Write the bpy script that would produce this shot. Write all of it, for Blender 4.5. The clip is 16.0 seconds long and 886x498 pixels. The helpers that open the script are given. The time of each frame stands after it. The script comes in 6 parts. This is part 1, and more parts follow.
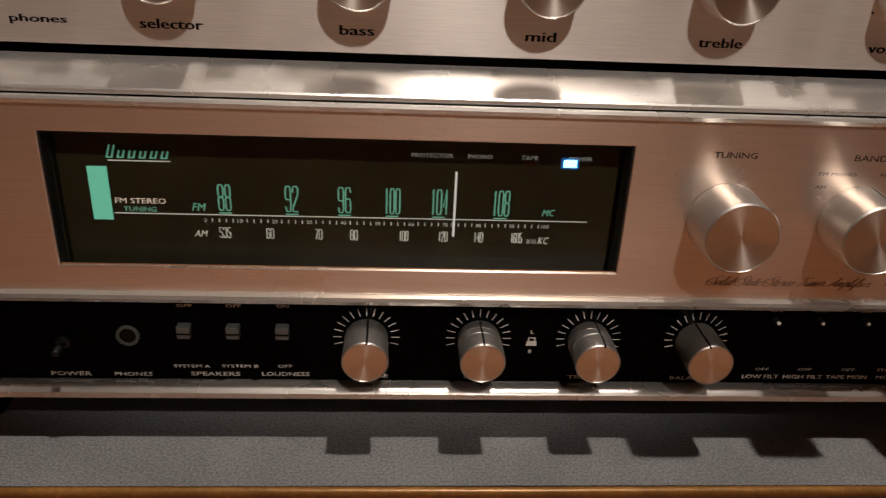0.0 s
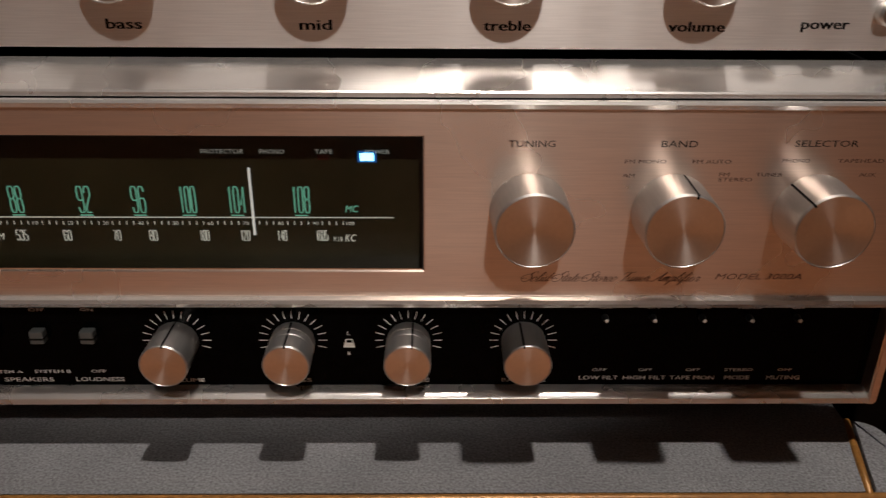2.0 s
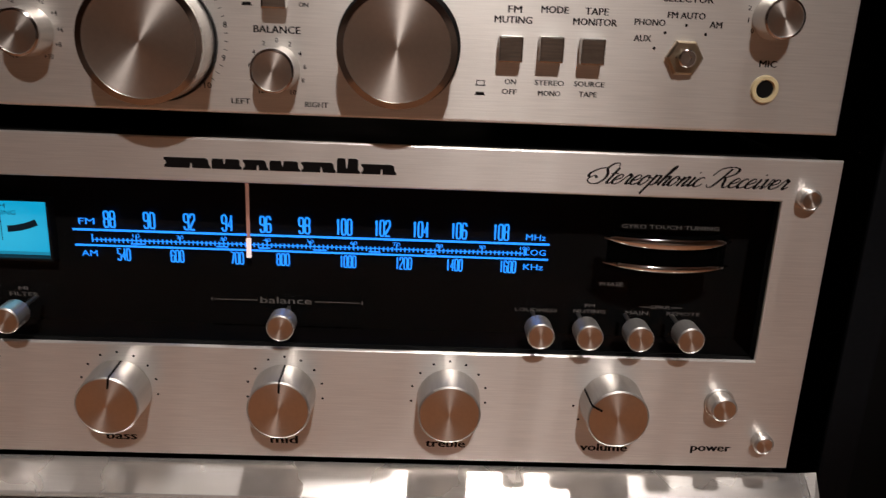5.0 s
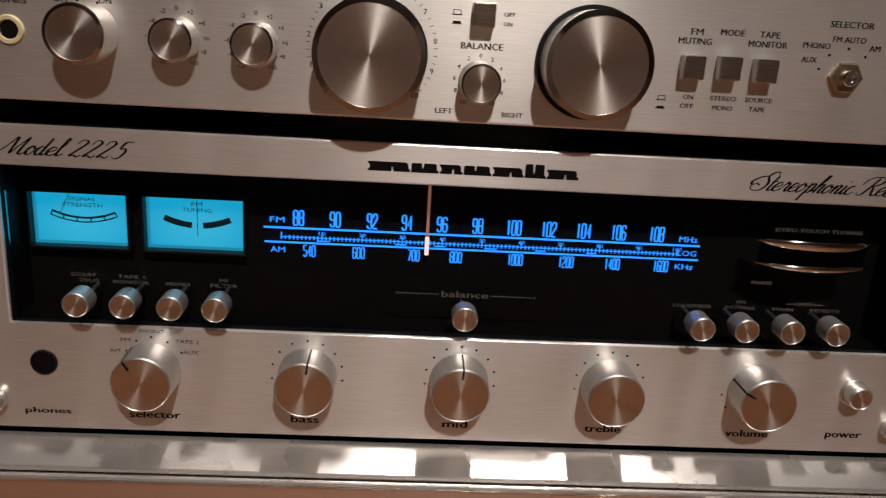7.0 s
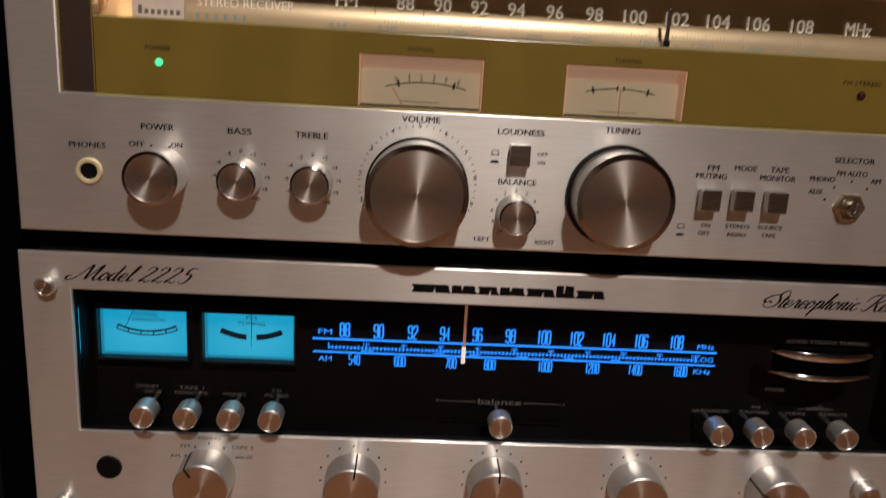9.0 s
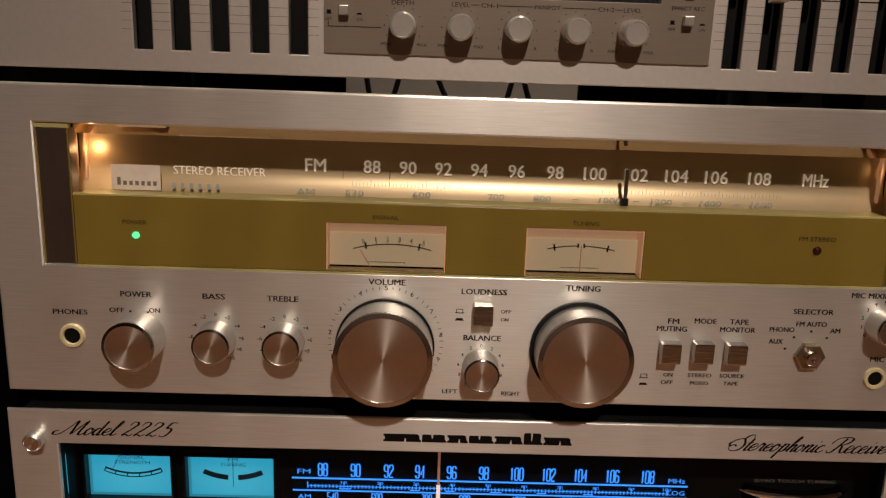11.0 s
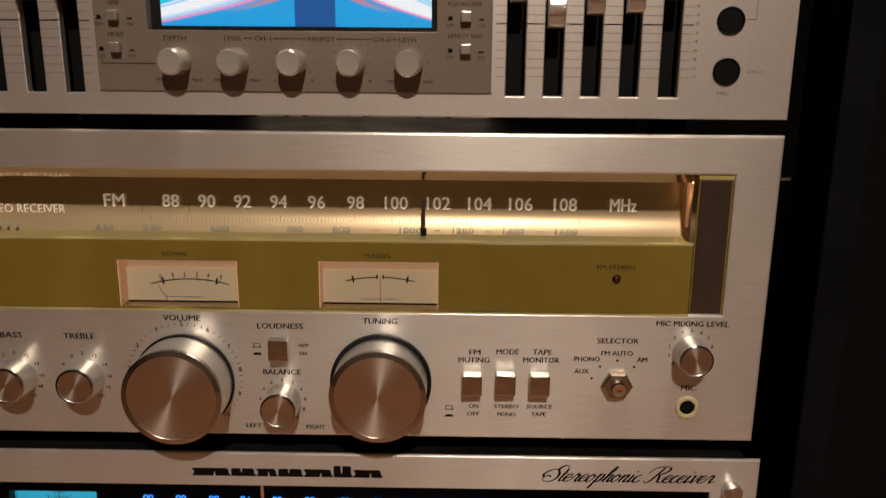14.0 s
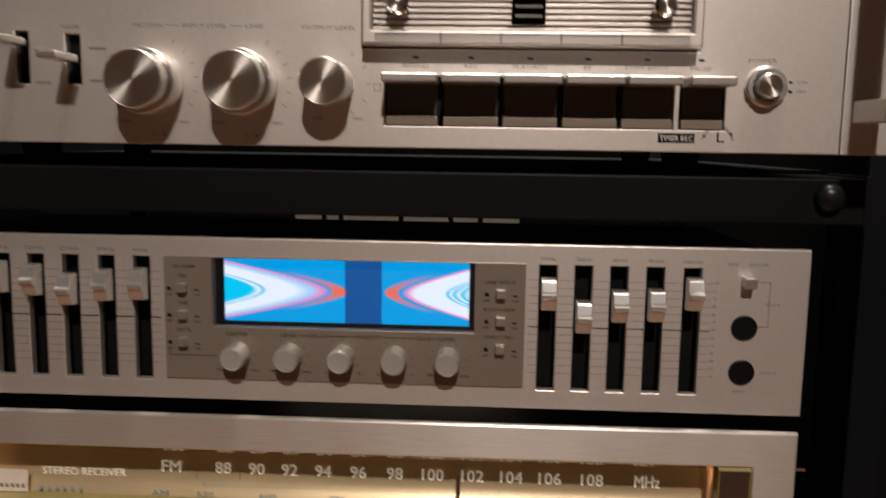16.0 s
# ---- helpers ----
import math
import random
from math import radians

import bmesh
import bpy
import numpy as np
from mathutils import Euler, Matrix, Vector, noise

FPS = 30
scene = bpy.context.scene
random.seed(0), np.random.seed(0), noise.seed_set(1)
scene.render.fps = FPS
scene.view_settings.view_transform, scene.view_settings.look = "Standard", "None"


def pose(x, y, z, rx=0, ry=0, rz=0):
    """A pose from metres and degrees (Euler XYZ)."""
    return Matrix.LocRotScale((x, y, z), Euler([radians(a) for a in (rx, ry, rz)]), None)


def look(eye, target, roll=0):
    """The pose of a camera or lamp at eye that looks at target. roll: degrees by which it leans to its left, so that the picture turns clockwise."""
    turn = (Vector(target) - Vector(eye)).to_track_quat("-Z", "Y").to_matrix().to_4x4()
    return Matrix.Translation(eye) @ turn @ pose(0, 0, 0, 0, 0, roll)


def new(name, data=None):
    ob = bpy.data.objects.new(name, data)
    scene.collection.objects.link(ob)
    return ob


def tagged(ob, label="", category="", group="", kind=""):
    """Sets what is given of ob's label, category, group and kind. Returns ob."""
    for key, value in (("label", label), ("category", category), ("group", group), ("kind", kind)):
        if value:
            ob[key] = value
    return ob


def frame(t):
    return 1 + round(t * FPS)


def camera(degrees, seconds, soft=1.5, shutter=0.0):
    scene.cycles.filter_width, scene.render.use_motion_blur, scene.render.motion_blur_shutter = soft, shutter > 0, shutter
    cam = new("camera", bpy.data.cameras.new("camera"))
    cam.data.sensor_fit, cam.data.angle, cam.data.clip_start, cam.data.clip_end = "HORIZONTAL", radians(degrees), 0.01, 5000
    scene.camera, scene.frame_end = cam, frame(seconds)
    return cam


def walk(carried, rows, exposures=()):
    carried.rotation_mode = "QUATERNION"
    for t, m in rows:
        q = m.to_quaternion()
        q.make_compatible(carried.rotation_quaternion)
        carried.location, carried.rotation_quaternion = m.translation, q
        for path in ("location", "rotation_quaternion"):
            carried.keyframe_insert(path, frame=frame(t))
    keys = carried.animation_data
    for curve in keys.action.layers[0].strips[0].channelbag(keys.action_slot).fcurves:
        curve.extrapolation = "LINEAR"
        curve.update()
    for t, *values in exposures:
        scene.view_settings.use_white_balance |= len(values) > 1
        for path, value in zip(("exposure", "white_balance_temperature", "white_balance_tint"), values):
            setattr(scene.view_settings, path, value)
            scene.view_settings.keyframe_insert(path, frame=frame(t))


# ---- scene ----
cam = camera(57.48, 16.0, 1.25, 0.5)
PATH = [
    (0, (-0.05603, -0.30693, 1.06565), (0.07420, 1.49428, 0.20618), 2.791),
    (0.5, (-0.03716, -0.30599, 1.06446), (0.07486, 1.49865, 0.20963), 2.287),
    (1, (-0.01635, -0.30409, 1.06678), (0.07546, 1.50465, 0.21824), 1.686),
    (1.5, (0.01403, -0.30072, 1.06314), (0.06954, 1.51255, 0.22113), 0.977),
    (2, (0.04117, -0.29960, 1.05927), (0.07003, 1.51148, 0.21125), 0.468),
    (2.5, (0.06492, -0.30000, 1.06475), (0.06812, 1.50952, 0.21292), 0.061),
    (3, (0.06945, -0.30095, 1.08789), (0.07427, 1.53727, 0.29993), 0.211),
    (3.5, (0.07079, -0.29786, 1.13268), (0.07627, 1.56417, 0.40275), 0.482),
    (4, (0.07105, -0.30403, 1.16303), (0.09119, 1.58834, 0.51609), 1.250),
    (4.2, (0.07112, -0.30440, 1.17294), (0.09446, 1.59422, 0.54469), 1.536),
    (6.3, (-0.00643, -0.33225, 1.19805), (0.11413, 1.58193, 0.63114), 3.411),
    (6.5, (-0.01401, -0.33554, 1.19701), (0.10020, 1.58010, 0.63372), 3.436),
    (7, (-0.03062, -0.33532, 1.19225), (0.08035, 1.57921, 0.62460), 3.473),
    (7.5, (-0.04445, -0.34094, 1.19547), (0.05943, 1.57551, 0.63296), 3.372),
    (8, (-0.05465, -0.34671, 1.20838), (0.05250, 1.57326, 0.65862), 3.341),
    (8.5, (-0.05920, -0.35163, 1.22094), (0.04914, 1.57043, 0.67877), 3.364),
    (9, (-0.05050, -0.35283, 1.23717), (0.05295, 1.58197, 0.74137), 3.258),
    (9.5, (-0.04296, -0.35587, 1.26354), (0.05905, 1.59203, 0.82165), 3.209),
    (9.7, (-0.04166, -0.35461, 1.27416), (0.06040, 1.59689, 0.84844), 3.087),
    (11.8, (0.00164, -0.34976, 1.30641), (0.01720, 1.58931, 0.81674), 1.533),
    (12, (0.01218, -0.35025, 1.30295), (0.03467, 1.59153, 0.82440), 1.509),
    (12.5, (0.03501, -0.34318, 1.30572), (0.04975, 1.59959, 0.83092), 1.143),
    (13, (0.05619, -0.33248, 1.30226), (0.06289, 1.60931, 0.82331), 0.981),
    (13.5, (0.06634, -0.33557, 1.31039), (0.06147, 1.60590, 0.83013), 0.726),
    (14, (0.07616, -0.34057, 1.32320), (0.05256, 1.59815, 0.83246), 0.466),
    (14.5, (0.08634, -0.34035, 1.34813), (0.05258, 1.60956, 0.90460), 0.489),
    (15, (0.09483, -0.33343, 1.38537), (0.06515, 1.63538, 1.03478), 0.719),
    (15.5, (0.08675, -0.33906, 1.39832), (0.05088, 1.63672, 1.09008), 0.949),
    (16, (0.07002, -0.35393, 1.41309), (-0.01730, 1.62737, 1.15453), 0.908),
]
walk(cam, [(t, look(eye, target, roll)) for t, eye, target, roll in PATH], [(0.0, 0.0, 6250, 10), (2.5, 0.0, 5900, 10), (4.2, -0.1, 5850, 10), (7.0, -0.18, 5950, 10), (9.7, -0.30, 6150, 10), (11.8, -0.34, 6900, 11), (13.5, -0.30, 6900, 11), (15.0, -0.21, 6350, 10), (16.0, -0.25, 6200, 10)])

# ---- light ----
world = bpy.data.worlds.new("dark_room")
scene.world = world
world.use_nodes = True
world.node_tree.nodes["Background"].inputs[0].default_value = (0.05, 0.04, 0.035, 1)
world.node_tree.nodes["Background"].inputs[1].default_value = 0.1


def spot(name, eye, target, watts, cone, blend, radius, colour):
    data = bpy.data.lights.new(name, "SPOT")
    data.energy, data.spot_size, data.spot_blend, data.shadow_soft_size, data.color = watts, radians(cone), blend, radius, colour
    ob = new(name, data)
    ob.matrix_world = look(eye, target)
    return ob


WARM = (1.0, 0.86, 0.74)
spot("front_ceiling_spot", (0.25, -1.90, 2.98), (0.0, 0.0, 1.44), 216, 18.9, 0.06, 0.045, WARM)
spot("overhead_downlight", (0.25, -0.16, 2.98), (0.1, -0.12, 0.8), 103, 50, 0.4, 0.04, WARM)
# two added fill spots, no known fittings, brighten the floor and room
spot("room_fill_spot", (-0.8, -2.2, 2.98), (-0.7, -2.3, 0.0), 108, 86, 0.3, 0.05, WARM)
spot("room_fill_spot", (0.9, -2.2, 2.98), (0.8, -2.3, 0.0), 108, 86, 0.3, 0.05, WARM)
# added unseen spot that brightens the wall behind the stack
spot("back_wall_fill_spot", (0.1, 0.52, 2.98), (0.05, 0.62, 1.3), 230, 50, 0.6, 0.05, WARM)

# ---- materials ----


def material(name, colour, rough=0.5, metal=0.0, grain=0.0, grain_scale=(1, 1, 1), bump=0.0, spots=0.0, spots_scale=30.0, spec=0.5, aniso=0.0, radial=False, coat=0.0, rough_var=0.0):
    """Principled surface whose colour, roughness and relief vary with fine grain and broader blotches."""
    m = bpy.data.materials.new(name)
    m.use_nodes = True
    n, l = m.node_tree.nodes, m.node_tree.links
    p = n["Principled BSDF"]
    p.inputs["Roughness"].default_value, p.inputs["Metallic"].default_value = rough, metal
    p.inputs["Specular IOR Level"].default_value, p.inputs["Coat Weight"].default_value = spec, coat
    p.inputs["Base Color"].default_value = (*colour, 1)
    p.inputs["Anisotropic"].default_value = aniso
    co = n.new("ShaderNodeTexCoord")
    if aniso and not radial:
        along = n.new("ShaderNodeCombineXYZ")
        along.inputs[2].default_value = 1.0
        l.new(along.outputs[0], p.inputs["Tangent"])
    if radial:
        tangent = n.new("ShaderNodeTangent")
        tangent.direction_type, tangent.axis = "RADIAL", "Y"
        l.new(tangent.outputs[0], p.inputs["Tangent"])
        p.inputs["Anisotropic Rotation"].default_value = 0.25
    if grain or spots or bump:
        mp = n.new("ShaderNodeMapping")
        mp.inputs["Scale"].default_value = grain_scale
        l.new(co.outputs["Object"], mp.inputs[0])
        fine = n.new("ShaderNodeTexNoise")
        fine.inputs["Scale"].default_value, fine.inputs["Detail"].default_value = 1.0, 4.0
        l.new(mp.outputs[0], fine.inputs[0])
        broad = n.new("ShaderNodeTexNoise")
        broad.inputs["Scale"].default_value, broad.inputs["Detail"].default_value = spots_scale, 3.0
        l.new(co.outputs["Object"], broad.inputs[0])
        f1 = n.new("ShaderNodeMapRange")
        f1.inputs[1].default_value, f1.inputs[2].default_value, f1.inputs[3].default_value, f1.inputs[4].default_value = 0.3, 0.7, 1 - grain, 1 + grain
        f2 = n.new("ShaderNodeMapRange")
        f2.inputs[1].default_value, f2.inputs[2].default_value, f2.inputs[3].default_value, f2.inputs[4].default_value = 0.3, 0.7, 1 - spots, 1 + spots
        l.new(fine.outputs[0], f1.inputs[0])
        l.new(broad.outputs[0], f2.inputs[0])
        mul = n.new("ShaderNodeMath")
        mul.operation = "MULTIPLY"
        l.new(f1.outputs[0], mul.inputs[0])
        l.new(f2.outputs[0], mul.inputs[1])
        vec = n.new("ShaderNodeVectorMath")
        vec.operation = "SCALE"
        vec.inputs[0].default_value = colour
        l.new(mul.outputs[0], vec.inputs["Scale"])
        l.new(vec.outputs[0], p.inputs["Base Color"])
        if rough_var:
            r = n.new("ShaderNodeMapRange")
            r.inputs[1].default_value, r.inputs[2].default_value, r.inputs[3].default_value, r.inputs[4].default_value = 0.3, 0.7, rough - rough_var, rough + rough_var
            l.new(broad.outputs[0], r.inputs[0])
            l.new(r.outputs[0], p.inputs["Roughness"])
        if bump:
            b = n.new("ShaderNodeBump")
            b.inputs["Strength"].default_value, b.inputs["Distance"].default_value = bump, 0.0002
            l.new(fine.outputs[0], b.inputs["Height"])
            l.new(b.outputs[0], p.inputs["Normal"])
    return m


def glow(name, colour, strength, base=(0.02, 0.02, 0.02)):
    m = material(name, base, 0.5)
    p = m.node_tree.nodes["Principled BSDF"]
    p.inputs["Emission Color"].default_value, p.inputs["Emission Strength"].default_value = (*colour, 1), strength
    return m


def pane_glass(name, tint, gloss=0.05, ior=1.5):
    """Thin glass: clear or tinted, with a Fresnel gloss."""
    m = bpy.data.materials.new(name)
    m.use_nodes = True
    n, l = m.node_tree.nodes, m.node_tree.links
    out = n["Material Output"]
    n.remove(n["Principled BSDF"])
    tr, gl, mix, fr = n.new("ShaderNodeBsdfTransparent"), n.new("ShaderNodeBsdfGlossy"), n.new("ShaderNodeMixShader"), n.new("ShaderNodeFresnel")
    tr.inputs[0].default_value = (*tint, 1)
    gl.inputs["Roughness"].default_value = gloss
    fr.inputs[0].default_value = ior
    l.new(fr.outputs[0], mix.inputs[0])
    l.new(tr.outputs[0], mix.inputs[1])
    l.new(gl.outputs[0], mix.inputs[2])
    l.new(mix.outputs[0], out.inputs[0])
    return m


BRUSH = (55, 1700, 1700)
ALU = material("brushed_aluminium", (0.80, 0.77, 0.73), 0.35, 0.76, 0.06, BRUSH, 0.22, 0.03, 14, aniso=0.78, rough_var=0.03)
ALU_B = material("fine_brushed_aluminium", (0.81, 0.78, 0.73), 0.34, 0.78, 0.06, BRUSH, 0.22, 0.03, 14, aniso=0.78, rough_var=0.03)
CHAMPAGNE = material("champagne_brushed_aluminium", (0.80, 0.66, 0.56), 0.28, 0.92, 0.05, BRUSH, 0.2, 0.03, 12, aniso=0.8, rough_var=0.02)
SATIN = material("satin_silver", (0.63, 0.58, 0.54), 0.42, 0.72, 0.03, (400, 400, 400), 0.1, 0.03, 12, aniso=0.4)
EQ_GREY = material("grey_metal_plate", (0.25, 0.205, 0.165), 0.42, 0.4, 0.04, BRUSH, 0.1, 0.04, 15)
TRIM = material("polished_aluminium_trim", (0.72, 0.69, 0.65), 0.27, 0.80, 0.04, BRUSH, 0.05, 0.05, 25, rough_var=0.03)
KNOB = material("turned_aluminium", (0.66, 0.635, 0.60), 0.35, 0.92, 0.05, (900, 60, 900), 0.15, 0.04, 60)
KNOB_FACE = material("spun_aluminium_face", (0.74, 0.68, 0.62), 0.30, 1.0, 0.03, (600, 600, 600), 0.05, 0.03, 60, aniso=0.85, radial=True)
SLIDER = material("polished_slider_metal", (0.78, 0.76, 0.73), 0.28, 0.85, 0.05, (300, 300, 300), 0.05, 0.06, 90)
CHROME = material("chrome", (0.82, 0.80, 0.78), 0.08, 1.0, 0.02, (300, 300, 300), 0.0, 0.03, 40)
SWITCH = material("dull_switch_metal", (0.13, 0.14, 0.135), 0.4, 0.4, 0.08, (300, 300, 300), 0.1, 0.1, 60)
# chrome with the dark room's reflection put into its colour, for knob bevels
DIMMED_CHROME = material("dimmed_chrome", (0.46, 0.43, 0.41), 0.11, 1.0, 0.02, (300, 300, 300), 0.0, 0.03, 40)
WHITE_KNOB = material("pale_grey_plastic", (0.70, 0.68, 0.64), 0.22, 0.65, 0.03, (500, 500, 500), 0.05, 0.03, 40)
BLACK_METAL = material("black_painted_metal", (0.008, 0.008, 0.008), 0.38, 0.0, 0.25, (300, 300, 300), 0.25, 0.25, 20, rough_var=0.08, spec=0.25)
BLACK_GLOSS = material("black_gloss_panel", (0.0010, 0.0010, 0.0010), 0.1, 0.0, 0.2, (200, 200, 200), 0.0, 0.2, 30, spec=0.03)
BLACK_MATT = material("black_void_plastic", (0.003, 0.003, 0.003), 0.6, 0.0, 0.2, (300, 300, 300), 0.1, 0.2, 30, spec=0.15)
INK = material("black_ink", (0.006, 0.005, 0.005), 0.5, 0.0, 0.1, (800, 800, 800), 0.0, 0.1, 60, spec=0.1)
INK_BROWN = material("brown_script_ink", (0.10, 0.035, 0.02), 0.5, 0.0, 0.1, (800, 800, 800), 0.0, 0.1, 60)
INK_GREY = material("grey_ink", (0.16, 0.14, 0.12), 0.5, 0.0, 0.1, (800, 800, 800), 0.0, 0.1, 60)
INK_WHITE = material("white_ink", (0.75, 0.72, 0.66), 0.5, 0.0, 0.1, (800, 800, 800), 0.0, 0.1, 60)
INK_DIM = material("dim_silver_ink", (0.15, 0.14, 0.13), 0.5, 0.1, 0.1, (800, 800, 800), 0.0, 0.1, 60)
VINYL = material("grey_grained_vinyl", (0.22, 0.22, 0.225), 0.6, 0.0, 0.45, (900, 900, 900), 0.9, 0.12, 35)
PIPING = material("gold_brown_piping", (0.36, 0.17, 0.04), 0.35, 0.2, 0.2, (400, 400, 400), 0.2, 0.2, 40)
OLIVE = material("olive_acrylic", (0.20, 0.137, 0.025), 0.22, 0.0, 0.03, (60, 60, 60), 0.0, 0.05, 8, spec=0.5)
OLIVE_EDGE = material("pale_olive_edge", (0.42, 0.36, 0.14), 0.25, 0.0, 0.05, (60, 60, 60), 0.0, 0.05, 8)
BRONZE = material("dark_bronze_block", (0.20, 0.155, 0.13), 0.3, 0.9, 0.06, (300, 300, 60), 0.1, 0.1, 20)
DIAL_BROWN = material("bronze_dial_backing", (0.55, 0.42, 0.25), 0.34, 0.45, 0.05, (30, 200, 200), 0.0, 0.10, 14)
AMBER_WALL = material("amber_recess_paint", (0.42, 0.27, 0.13), 0.6, 0.0, 0.05, (60, 60, 60), 0.0, 0.08, 20)
ROOF = material("polished_bronze_roof", (0.62, 0.50, 0.38), 0.05, 1.0, 0.03, (60, 300, 300), 0.0, 0.05, 20)
CREAM = glow("cream_meter_face", (1.0, 0.76, 0.46), 0.34, (0.74, 0.61, 0.40))
CREAM_TOP = glow("lit_meter_back", (1.0, 0.66, 0.42), 0.20, (0.60, 0.46, 0.34))
ORANGE_EDGE = glow("lit_meter_edge", (1.0, 0.50, 0.26), 0.22, (0.5, 0.28, 0.16))
NUM_CREAM = glow("cream_numerals", (1.0, 0.82, 0.62), 0.28, (0.7, 0.62, 0.5))
PALE_BLUE = material("pale_blue_ink", (0.30, 0.36, 0.36), 0.5, 0.0, 0.1, (800, 800, 800), 0.0, 0.1, 60)
BLUE = glow("blue_dial_light", (0.03, 0.27, 1.0), 2.0)
CYAN_DIM = glow("cyan_meter_shade", (0.03, 0.42, 0.62), 0.7)
METER_INK = material("meter_blue_black_ink", (0.004, 0.02, 0.04), 0.5, 0.0, 0.1, (800, 800, 800), 0.0, 0.1, 60)
METER_TEAL = material("meter_teal_ink", (0.01, 0.10, 0.16), 0.5, 0.0, 0.1, (800, 800, 800), 0.0, 0.1, 60)
GREEN_NUM = glow("green_dial_numerals", (0.16, 0.48, 0.31), 0.36, (0.1, 0.3, 0.2))
GREEN_BAR = glow("green_indicator", (0.18, 0.70, 0.46), 0.45, (0.1, 0.3, 0.2))
GREEN_LED = glow("green_led", (0.1, 1.0, 0.35), 1.6)
PALE_NUM = glow("pale_dial_ink", (0.75, 0.80, 0.66), 0.22, (0.5, 0.5, 0.42))
POWER_BLUE = glow("blue_power_lamp", (0.25, 0.72, 1.0), 4.0)
POWER_HALO = glow("blue_lamp_halo", (0.01, 0.14, 0.5), 0.45)
RED_LED = material("unlit_red_lens", (0.04, 0.006, 0.005), 0.2, 0.0, 0.1, (300, 300, 300), 0.0, 0.1, 60)
NEEDLE = glow("copper_pointer", (1.0, 0.42, 0.26), 0.28, (0.45, 0.22, 0.15))
NEEDLE_LIT = glow("lit_pointer_tip", (1.0, 0.72, 0.6), 1.2, (0.6, 0.5, 0.45))
NEEDLE_WHITE = glow("white_pointer", (0.85, 0.85, 0.75), 0.35, (0.6, 0.6, 0.55))
IVORY = material("ivory_plastic", (0.62, 0.52, 0.30), 0.35, 0.0, 0.05, (300, 300, 300), 0.0, 0.05, 60)
TAG = material("pink_white_badge", (0.72, 0.62, 0.54), 0.4, 0.0, 0.04, (300, 300, 300), 0.0, 0.05, 60)
POST = material("dark_grey_rack_post", (0.0045, 0.0050, 0.0060), 0.55, 0.0, 0.15, (400, 400, 400), 0.3, 0.2, 18, rough_var=0.05, spec=0.06)
BAR = material("black_rack_crossbar", (0.0045, 0.0045, 0.0047), 0.5, 0.0, 0.15, (400, 400, 400), 0.2, 0.2, 18, spec=0.12)
DARK_FILLER = material("dark_filler_black", (0.004, 0.004, 0.004), 0.9, 0.0, 0.1, (60, 60, 60), 0.1, 0.1, 2, spec=0.05)
GLASS = pane_glass("clear_pane", (0.96, 0.96, 0.96), 0.02)
SMOKED = pane_glass("smoked_pane", (0.9, 0.9, 0.9), 0.02, 1.12)
BRUSHED_KEY = material("brushed_metal_button", (0.55, 0.53, 0.50), 0.13, 1.0, 0.15, (90, 1200, 1200), 0.25, 0.1, 160)
BRASS_NUT = material("dull_brass_nut", (0.50, 0.42, 0.30), 0.3, 1.0, 0.1, (300, 300, 300), 0.2, 0.1, 90)
COATED = pane_glass("coated_pane", (0.97, 0.97, 0.97), 0.02, 1.2)
WALL = material("cream_wall_paint", (0.62, 0.55, 0.46), 0.8, 0.0, 0.04, (60, 60, 60), 0.1, 0.05, 2)
WALL_DARK = material("brown_wall_paint", (0.26, 0.20, 0.16), 0.8, 0.0, 0.04, (60, 60, 60), 0.1, 0.05, 2)
CEILING = material("ceiling_paint", (0.40, 0.36, 0.32), 0.8, 0.0, 0.04, (60, 60, 60), 0.1, 0.05, 2)
FLOOR = material("orange_oak_boards", (0.42, 0.19, 0.09), 0.4, 0.0, 0.3, (3, 40, 40), 0.2, 0.15, 3)
DIAL_DARK = material("dark_olive_dial", (0.016, 0.014, 0.006), 0.35, 0.0, 0.15, (60, 60, 60), 0.0, 0.25, 12, spec=0.15)
KEY_DARK = material("dark_grey_key_front", (0.06, 0.055, 0.052), 0.4, 0.3, 0.05, BRUSH, 0.1, 0.08, 30)
CABLE = material("black_rubber_cable", (0.01, 0.01, 0.01), 0.5, 0.0, 0.1, (300, 300, 300), 0.0, 0.1, 60)


def lit_card(name, near, far, strength):
    """A translucent card lit by a small bulb behind its lower middle."""
    m = glow(name, near, strength)
    n, l = m.node_tree.nodes, m.node_tree.links
    co, dist, ramp = n.new("ShaderNodeTexCoord"), n.new("ShaderNodeVectorMath"), n.new("ShaderNodeValToRGB")
    dist.operation = "DISTANCE"
    dist.inputs[1].default_value = (0.52, 0.5, 0.38)
    l.new(co.outputs["Generated"], dist.inputs[0])
    l.new(dist.outputs["Value"], ramp.inputs[0])
    ramp.color_ramp.elements[0].position, ramp.color_ramp.elements[0].color = 0.12, (*near, 1)
    ramp.color_ramp.elements[1].position, ramp.color_ramp.elements[1].color = 0.75, (*far, 1)
    l.new(ramp.outputs[0], n["Principled BSDF"].inputs["Emission Color"])
    return m


CYAN = lit_card("cyan_meter_light", (0.10, 0.72, 0.92), (0.025, 0.46, 0.72), 1.05)


